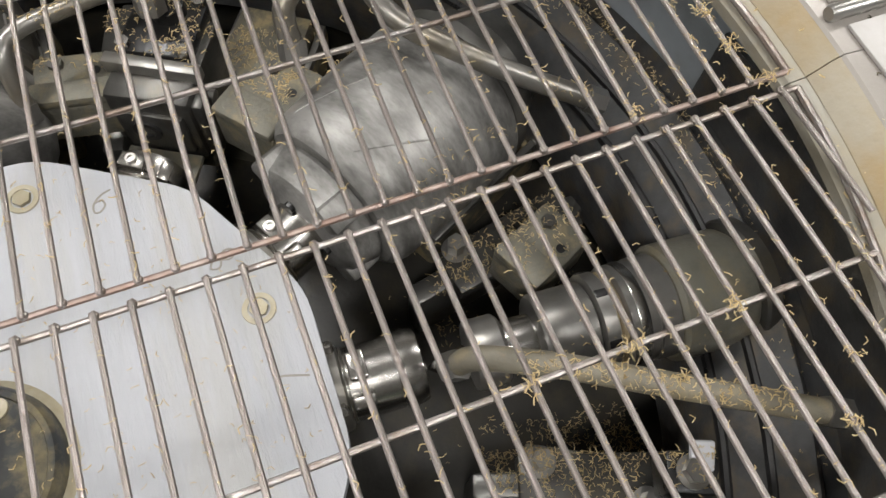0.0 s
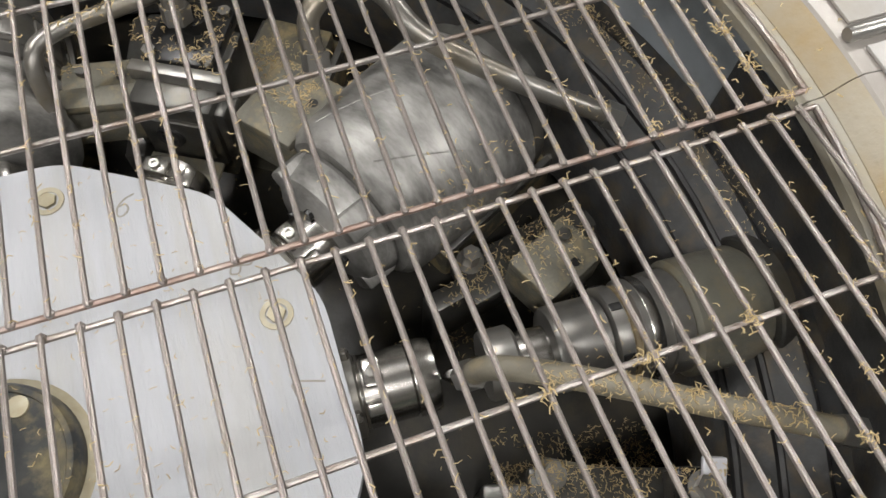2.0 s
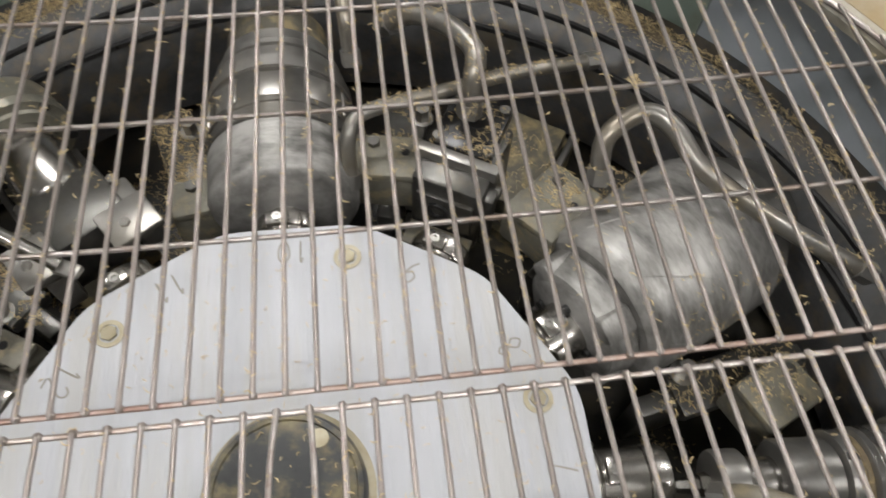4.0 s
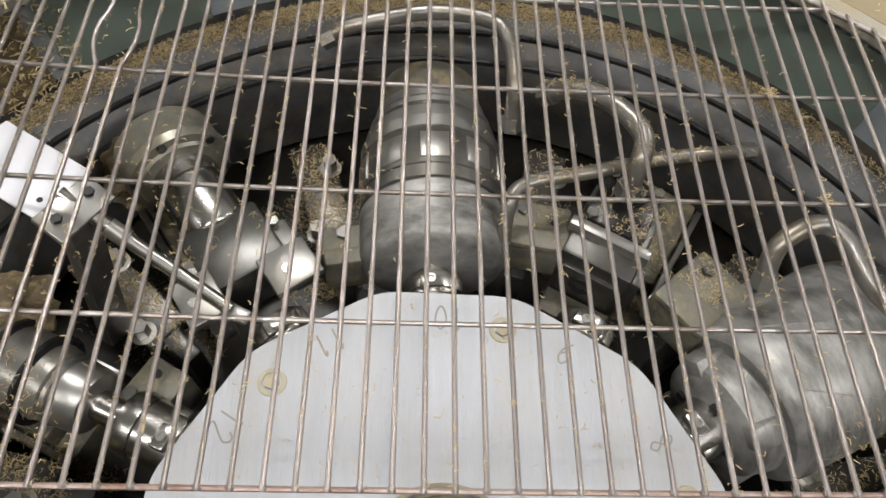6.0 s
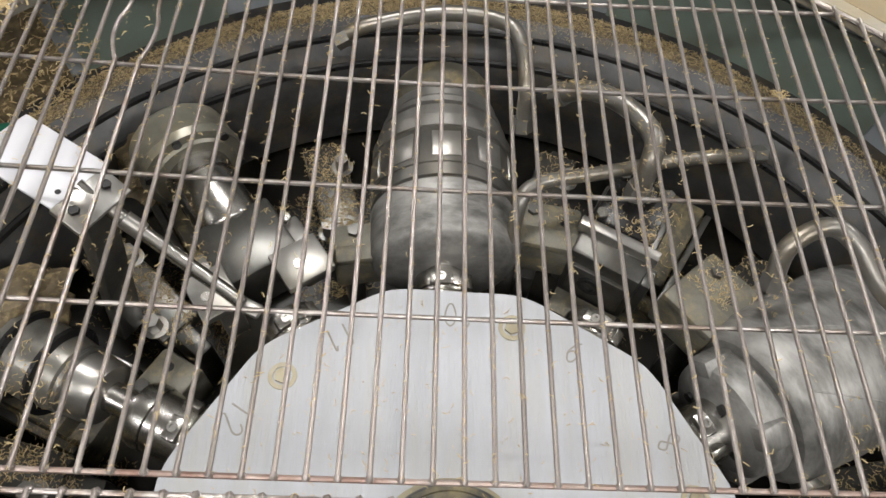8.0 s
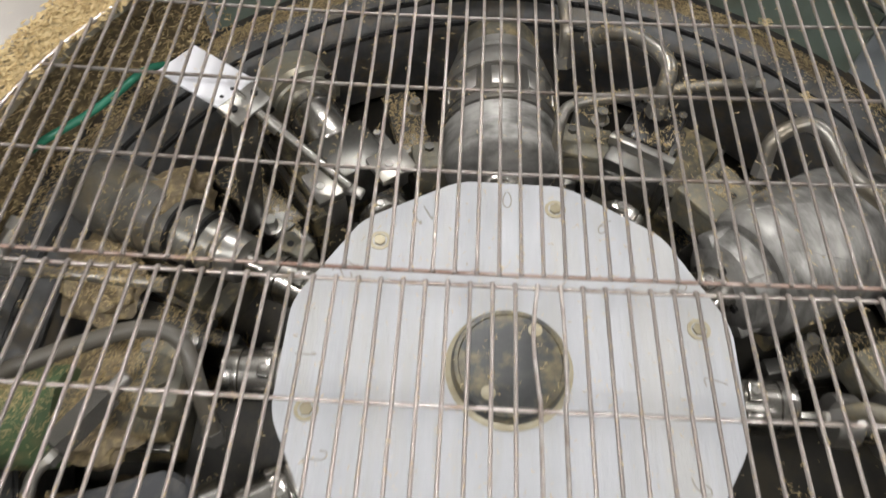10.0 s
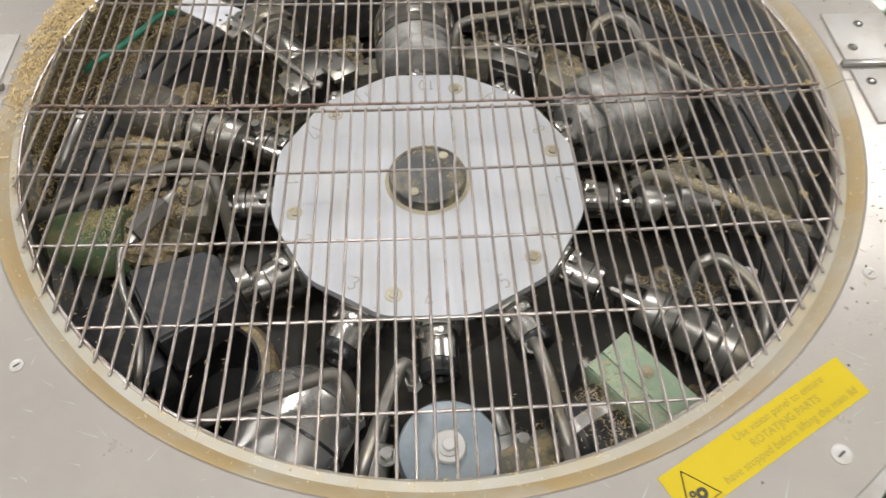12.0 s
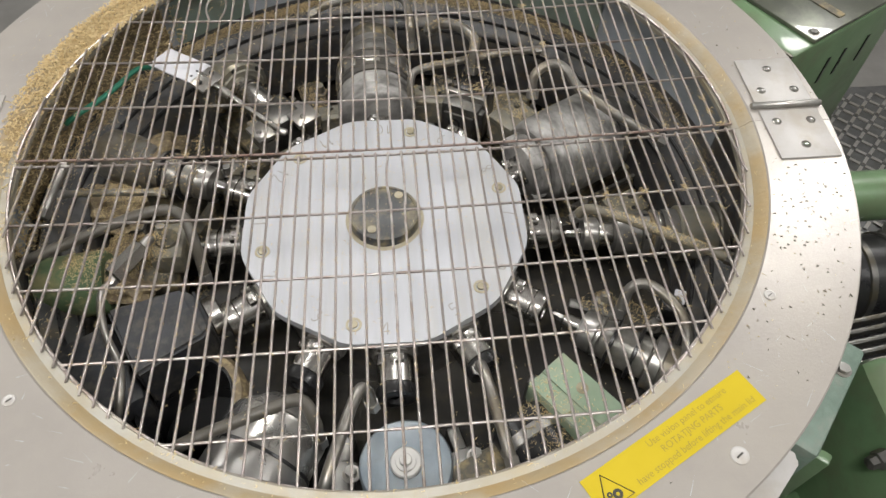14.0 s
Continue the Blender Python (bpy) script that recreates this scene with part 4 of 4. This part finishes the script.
def build_heap(x, y, z, r, h, seed):
    rng = random.Random(seed)
    bm = bmesh.new()
    bmesh.ops.create_icosphere(bm, subdivisions=4, radius=1.0)
    waves = [(Vector((rng.uniform(-9, 9), rng.uniform(-9, 9), rng.uniform(-9, 9))), rng.uniform(0, 6)) for _ in range(7)]
    for v in bm.verts:
        k = 1 + sum(0.055 * math.sin(v.co.dot(w) + p) for w, p in waves) + rng.uniform(-0.035, 0.035)
        v.co = Vector((v.co.x * r * k, v.co.y * r * 0.75 * k, v.co.z * h * k))
    heap = thing("dust_heap", pose(x, y, z, 0, 0, rng.uniform(0, 180)), "brown heap of caked wood dust on the castings", "dust heap", "dust heaps in the pit")
    part("heap_body", bm, CAKE, heap)


for n, (x, y, z, r, h) in enumerate((
        (-0.425, 0.215, -0.185, 0.055, 0.036), (-0.505, 0.125, -0.220, 0.070, 0.026), (-0.455, -0.005, -0.222, 0.070, 0.030), (-0.440, -0.075, -0.188, 0.050, 0.024),
        (-0.405, -0.175, -0.250, 0.065, 0.028), (-0.505, -0.195, -0.265, 0.070, 0.028), (-0.195, -0.335, -0.275, 0.045, 0.030),
        (-0.345, 0.430, -0.225, 0.055, 0.026), (0.385, -0.355, -0.265, 0.050, 0.025))):
    build_heap(x, y, z, r, h, n)


# ---- lid fittings ----
HINGE = mat("hinge_steel", (0.44, 0.425, 0.41), 0.5, 0.35, (0.38, 0.36, 0.33), 20, 0.6, 0.15, 240, 0.1, (0.32, 0.27, 0.19), 12, 0.35)


def build_hinge(sx):
    hx = CX + sx * 0.653
    h = thing("butt_hinge", pose(hx, SPLIT + 0.028, 0.018), "flat steel lid hinge fixed with six dome screws", "hinge", "lid hinges")
    for s, y in ((1, 0.062), (-1, -0.062)):
        leaf = part("leaf", box(0.096, 0.104, 0.003, (0, y, 0.0018), 0.001), HINGE, h)
        for x, yy in ((0.0, y + s * 0.026), (-0.028, y - s * 0.026), (0.028, y - s * 0.026)):
            part("screw", lathe([(0, 0.0075), (0.0015, 0.007), (0.003, 0.004), (0.0032, 0.001)], 20, axis="Z"), CHROME, leaf, m=pose(x, yy, 0.0033))
    part("knuckle", lathe([(-0.058, 0.0045), (-0.056, 0.0055), (0.056, 0.0055), (0.058, 0.0045)], 20), STEEL, h, m=pose(0, 0, 0.005))


build_hinge(1)
build_hinge(-1)


def build_ring_screw(x, y, r):
    s = thing("ring_screw", pose(x, y, 0.0182), "countersunk steel screw in the lid ring", "screw", "screws in the lid ring")
    part("screw_head", lathe([(0.0, r), (0.0009, r * 0.97), (0.0012, r * 0.8), (0.0006, r * 0.66), (0.0004, r * 0.2)], 28, axis="Z"), HINGE, s)
    part("slot", box(r * 0.9, r * 0.2, 0.0006, (0, 0, 0.0009), 0, rot=Matrix.Rotation(0.6, 4, "Z")), DARK, s, "dark screw slot")


for x, y, r in ((0.398, -0.504, 0.011), (0.509, -0.296, 0.008), (-0.523, 0.452, 0.008), (0.114, -0.545, 0.008), (-0.45, -0.37, 0.008), (0.36, 0.58, 0.008)):
    build_ring_screw(x, y, r)


def text_mesh(body, size):
    cu = bpy.data.curves.new("words", "FONT")
    cu.body, cu.size, cu.align_x, cu.align_y, cu.resolution_u = body, size, "CENTER", "CENTER", 3
    ob = bpy.data.objects.new("words", cu)
    scene.collection.objects.link(ob)
    me = bpy.data.meshes.new_from_object(ob.evaluated_get(bpy.context.evaluated_depsgraph_get()))
    bpy.data.objects.remove(ob)
    return me


def build_sticker():
    s = thing("warning_sticker", pose(0.330, -0.480, 0.0185, 0, 0, 28.5), "yellow warning sticker with faded words and a triangle", "sticker")
    part("backing", box(0.252, 0.047, 0.0005, (0, 0, 0.00025), 0), YELLOW, s)
    for body, dx, dy, size in (("Use vision panel to ensure", 0.030, 0.0135, 0.0118), ("ROTATING PARTS", 0.026, 0.0, 0.0118), ("have stopped before lifting the main lid", 0.022, -0.0135, 0.0118)):
        me = text_mesh(body, size)
        me.materials.clear()
        me.materials.append(INK)
        ob = new("printed_line", me)
        ob.matrix_basis, ob.parent = pose(dx, dy, 0.0008), s
    tri = [(-0.122, -0.019), (-0.082, -0.019), (-0.102, 0.017)]
    part("triangle", tube([(x, y, 0.0006) for x, y in (*tri, tri[0])], 0.0011, 5, smooth=1), BLACKINK, s)
    part("gear_sign", annulus([(0.0022, 0.0), (0.0022, 0.0003), (0.006, 0.0003), (0.006, 0.0)], 14), BLACKINK, s, m=pose(-0.0985, -0.010, 0.0006))
    part("gear_sign", annulus([(0.0012, 0.0), (0.0012, 0.0003), (0.0034, 0.0003), (0.0034, 0.0)], 14), BLACKINK, s, m=pose(-0.107, -0.006, 0.0006))


build_sticker()


# ---- beside the machine ----
def build_outside():
    b = thing("gear_housing", pose(0.992, 0.660, 0, 0, 0, 30), "green gear housing with a glossy oily cover plate", "housing")
    part("casting", box(0.42, 0.35, 0.58, (0, 0, -0.470), 0.010), GREEN, b)
    part("cover", box(0.35, 0.33, 0.010, (0.034, -0.006, -0.1745), 0.003), PLASTIC, b, "glossy oily cover")
    part("worn_strip", box(0.022, 0.30, 0.004, (-0.02, 0.0, -0.168), 0.001), BED, b, "dull worn strip")
    part("cover_lip", box(0.008, 0.345, 0.022, (-0.212, 0, -0.19), 0.002), DARK, b)
    for x in (-0.03, 0.03, 0.12):
        part("slot", box(0.010, 0.004, 0.075, (x, -0.1755, -0.30), 0.001), BLACK, b, "dark vent slot")
    for x, y in ((-0.12, -0.15), (0.19, -0.15), (0.19, 0.14)):
        part("bolt", hexbolt(0.009, 0.006, 0.013), STEEL, b, m=pose(x, y, -0.170))
    t = thing("tie_tube", pose(0.9, 0.068, -0.25), "green painted tie tube with scuffed paint", "tube")
    part("tube_body", lathe([(-0.2, 0.044), (-0.2, 0.050), (0.6, 0.050), (0.6, 0.044)], 48), GREEN, t)
    part("collar", lathe([(-0.06, 0.050), (-0.058, 0.056), (-0.02, 0.056), (-0.018, 0.050)], 48), GREEN, t)
    part("bolt", hexbolt(0.012, 0.014, 0.017), DARK, t, m=pose(-0.04, -0.03, 0.044, 32, 0, 0))
    c = thing("drive_casting", pose(0.94, -0.40, 0), "rounded green drive casting with worn collar", "casting")
    part("casting", box(0.40, 0.24, 0.70, (0, 0, -0.552), 0.045), GREEN, c)
    part("lower_arm", box(0.24, 0.30, 0.40, (-0.13, -0.15, -0.72), 0.035), GREEN, c, "lower green arm")
    part("boss", lathe([(-0.21, 0.085), (-0.185, 0.085), (-0.178, 0.078)], 40, axis="Z"), GREEN, c)
    for x, y in ((0.05, 0.06), (0.13, -0.05)):
        part("bolt", hexbolt(0.014, 0.016, 0.02), STEEL, c, m=pose(x, y, -0.202))
    part("shaft_end", lathe([(0, 0.015), (0.02, 0.015), (0.022, 0.011), (0.034, 0.010), (0.035, 0.007)], 6), DARK, c, "dark hexagon shaft end", m=pose(-0.20, -0.045, -0.235, 0, 0, 195))
    part("collar", annulus([(0.032, 0.0), (0.032, 0.016), (0.050, 0.016), (0.054, 0.0)], 36), BED, c, "brown worn collar", m=pose(-0.17, -0.12, -0.215, 20, -12, 0))
    # Flat dark disc painting the shade in the collar's opening.
    part("collar_bore", lathe([(0, 0.0325), (0.004, 0.0325)], 32, axis="Z"), VOID, c, m=pose(-0.17, -0.12, -0.214, 20, -12, 0))
    w = thing("drive_motor", pose(0.96, -0.050, -0.36), "black oily drive motor with a bolted end", "motor")
    part("motor_shell", lathe([(-0.16, 0.05), (-0.155, 0.085), (0.20, 0.085), (0.205, 0.06)], 48), BLACK, w)
    for s0 in (-0.12, -0.06, 0.0):
        part("band", lathe([(s0, 0.0855), (s0 + 0.002, 0.089), (s0 + 0.014, 0.089), (s0 + 0.016, 0.0855)], 48), DARK, w, "dull steel band")
    part("bolt", hexbolt(0.013, 0.02, 0.018), STEEL, w, m=pose(0.02, 0.052, 0.072, -30, 0, 0))
    g = thing("cooling_grille", pose(0.88, -0.215, -0.33, 0, 0, 8), "dark slatted cooling grille", "grille")
    part("frame", box(0.26, 0.13, 0.03, (0, 0, -0.03), 0.003), BLACK, g)
    for k in range(6):
        part("slat", box(0.25, 0.009, 0.022, (0, -0.05 + 0.020 * k, 0.0), 0.002), DARK, g)
    d = tagged(part("tread_plate", box(1.0, 1.2, 0.02, (1.4, 0.3, -0.75), 0.002), TREAD), "dark worn tread plate beside the machine", "tread plate")
    lugs = bmesh.new()
    for i in range(26):
        for j in range(26):
            box(0.032, 0.010, 0.006, (0.95 + 0.034 * i, 0.0 + 0.034 * j, -0.738), 0.0, lugs, Matrix.Rotation(radians(45 if (i + j) % 2 else -45), 4, "Z"))
    lug = part("tread_lug", lugs, STEEL, d, "worn bright tread lugs")
    lug["kind"] = "stuff"
    e = thing("side_bracket", pose(0.572, -0.338, -0.15, 0, 0, -42), "green-grey rough cast bracket under the lid", "bracket")
    part("bracket_body", box(0.085, 0.21, 0.30, (0.052, 0.02, -0.15), 0.008), CASTGREEN, e)
    part("rib", box(0.05, 0.02, 0.20, (0.10, -0.04, -0.16), 0.004), GREEN, e)
    part("bolt", hexbolt(0.009, 0.008, 0.013), STEEL, e, m=pose(0.075, 0.07, 0.0))
    k = thing("lid_catch", pose(0.447, -0.494, -0.05, 0, 0, -47), "grey sheet steel lid catch with a chamfered corner", "catch")
    part("catch_plate", prism([(-0.02, -0.045), (0.032, -0.045), (0.040, -0.020), (0.040, 0.034), (0.030, 0.045), (-0.02, 0.045)], -0.006, 0.0, 0.001), HINGE, k)
    part("catch_web", box(0.006, 0.085, 0.06, (0.036, 0, -0.036), 0.001), HINGE, k)
    r = thing("control_hose", pose(0, 0, 0), "black rubber control hose beside the machine", "hose")
    part("run", tube([(0.86, 0.34, -0.30), (0.93, 0.33, -0.33), (1.02, 0.36, -0.45), (1.10, 0.42, -0.62), (1.16, 0.50, -0.72)], 0.016, 14), RUBBER, r)
    part("ferrule", tube([(0.84, 0.343, -0.293), (0.875, 0.337, -0.306)], 0.021, 12), DARK, r, "dark steel ferrule")


CASTGREEN = mat("rough_green_casting", (0.17, 0.235, 0.19), 0.5, 0.0, (0.10, 0.15, 0.12), 60, 0.8, 0.7, 140, 0.12, (0.30, 0.32, 0.27), 30, 0.4)
build_outside()


# ---- shavings ----
def shavings(name, count, spot, label, size=0.006, width=0.00022, material=STRAW):
    verts, faces = [], []
    rng = random.Random(len(name) * 7 + count)
    for _ in range(count):
        x, y, z = spot(rng)
        a, ln, w = rng.uniform(0, 6.28), size * rng.uniform(0.4, 1.6), width * rng.uniform(0.6, 1.9)
        dx, dy, lift = math.cos(a) * ln, math.sin(a) * ln, rng.uniform(-0.3, 0.6) * ln
        nx, ny = -math.sin(a) * w, math.cos(a) * w
        curl = rng.uniform(-0.9, 0.9)
        n = len(verts)
        for s, cz in ((0, 0), (0.5, 0.18 * ln), (1, 0)):
            px, py, pz = x + dx * s + curl * nx * 6 * (s * (1 - s) * 4), y + dy * s + curl * ny * 6 * (s * (1 - s) * 4), z + lift * s * 0.5 + cz
            verts += [(px + nx, py + ny, pz), (px - nx, py - ny, pz), (px, py, pz + w * 1.5)]
        for k in (0, 3):
            for j in range(3):
                faces.append((n + k + j, n + k + (j + 1) % 3, n + k + 3 + (j + 1) % 3, n + k + 3 + j))
    me = bpy.data.meshes.new(name)
    me.from_pydata(verts, [], faces)
    me.materials.append(material)
    return tagged(new(name, me), label, "shavings", kind="stuff")


def polar(r, a, z):
    return CX + r * math.cos(a), CY + r * math.sin(a), z


def on_ledge(rng):
    a = rng.gauss(2.5, 0.38) if rng.random() < 0.78 else rng.uniform(0, 6.283)
    r = rng.uniform(R_GRID - 0.004, R_IN - 0.002)
    z = -0.004 if r < R_LEDGE else -0.004 + (r - R_LEDGE)
    return polar(r, a, z + rng.uniform(0, 0.004))


def on_heap(rng):
    r = rng.uniform(R_GRID - 0.006, R_IN + 0.004)
    return polar(r, rng.gauss(2.62, 0.24), max(-0.003, (r - R_LEDGE) * 0.8) + rng.uniform(0, 0.007))


def on_ring(rng):
    return polar(rng.uniform(R_IN, R_OUT - 0.01), rng.uniform(-0.9, 3.6), 0.0185)


def on_ring_east(rng):
    return polar(rng.uniform(R_IN + 0.004, R_OUT - 0.008), rng.gauss(-0.25, 0.28), 0.0183)


def on_rim(rng):
    r = min(0.599, max(0.545, rng.gauss(0.593, 0.0065)))
    return polar(r, rng.gauss(1.7, 0.75), np.interp(r, [0.540, 0.545, 0.556, 0.594], [-0.235, -0.213, -0.198, -0.157]) + rng.uniform(0.0, 0.004))


def on_wall(rng):
    return polar(0.6062 + rng.uniform(-0.004, 0.0), rng.uniform(2.3, 3.35), rng.uniform(-0.17, -0.02))


def on_guard(rng):
    i = rng.randrange(-38, 19)
    upper = rng.random() < 0.6
    x = (0.1795 if upper else 0.174) + PITCH * i
    h = math.sqrt(max(0, 0.55 ** 2 - (x - CX) ** 2))
    y = rng.uniform(0.03, CY + h) if upper else rng.uniform(CY - h, 0.02)
    return splay(x, y, not upper) + rng.gauss(0, 0.0016), y, sag(x) + 0.0019


def on_clumps(rng):
    x, y = CLUMPS[rng.randrange(len(CLUMPS))]
    return x + rng.gauss(0, 0.0036), y + rng.gauss(0, 0.0030), sag(x) + 0.001 + rng.uniform(0, 0.003)


CLUMPS = [(0.334, -0.0935), (0.394, -0.0935), (0.2995, 0.258), (0.454, -0.0935), (0.50, -0.14), (0.48, -0.17), (0.2795, 0.371), (0.55, 0.03), (-0.30, 0.032), (0.46, 0.034), (0.54, 0.06), (0.538, 0.09)]


def in_pit(rng):
    a, r = rng.uniform(0, 6.283), rng.uniform(0.30, 0.5)
    return r * math.cos(a), r * math.sin(a), -0.368


def on_plate(rng):
    a, r = rng.uniform(0, 6.283), 0.23 * math.sqrt(rng.random())
    return r * math.cos(a), r * math.sin(a), TOP + (0.0175 if r < 0.06 else 0.0006)


shavings("ledge_shavings", 7500, on_ledge, "golden wood shavings heaped on the ledge of the lid", 0.0042, 0.0004)
shavings("heap_shavings", 4200, on_heap, "coarse golden shavings piled against the lid ring", 0.0085, 0.0007)
shavings("ring_shavings", 320, on_ring, "stray shavings on the lid ring", 0.0022)
shavings("ring_dust", 170, on_ring_east, "brown specks of dust on the lid ring", 0.0026, 0.0004, BED)
shavings("rim_shavings", 12000, on_rim, "golden shavings along the trough rim", 0.0035)
def scratches():
    rng, bm = random.Random(5), bmesh.new()
    for _ in range(280):
        x, y, _z = polar(rng.uniform(R_IN + 0.01, R_OUT - 0.01), rng.uniform(0, 6.283), 0)
        a, ln, w = rng.uniform(0, 3.14), rng.uniform(0.004, 0.03), rng.uniform(0.00025, 0.0006)
        dx, dy, nx, ny = math.cos(a) * ln, math.sin(a) * ln, -math.sin(a) * w, math.cos(a) * w
        bm.faces.new([bm.verts.new(p) for p in ((x - nx, y - ny, 0.0183), (x + dx, y + dy, 0.0183), (x + nx, y + ny, 0.0183))])
    tagged(part("ring_scratches", bm, PLATE), "fine bright scratches on the lid ring", "scratches", kind="stuff")


scratches()
shavings("wall_shavings", 2600, on_wall, "golden shavings stuck to the caked wall", 0.007, 0.0005)
shavings("guard_shavings", 4200, on_guard, "fine shavings stuck to the wire guard", 0.0034)
shavings("clump_shavings", 260, on_clumps, "small clumps of shavings caught on the wires", 0.0042)
shavings("pit_shavings", 500, in_pit, "shavings strewn over the pit floor", 0.003)
def on_heads(rng):
    deg = rng.choice((12, 44, 60, 74, 108, 108, 113, 136, 140, 163, 168, -15, -15, 187, 187, 175, 175, 300)) + rng.gauss(0, 3.5)
    r = rng.uniform(0.36, 0.53)
    scene_ray = scene.ray_cast(HEADS, Vector((r * math.cos(radians(deg)), r * math.sin(radians(deg)), -0.108 if 165 < deg < 200 else -0.068)), Vector((0, 0, -1)))
    return scene_ray[1] if scene_ray[0] else Vector((r, 0, -0.368))


bpy.context.view_layer.update()
HEADS = bpy.context.evaluated_depsgraph_get()
shavings("head_shavings", 13000, on_heads, "golden shavings lying on the tool heads", 0.0042, 0.0003)
shavings("plate_shavings", 520, on_plate, "fine chips on the turret plate", 0.004)
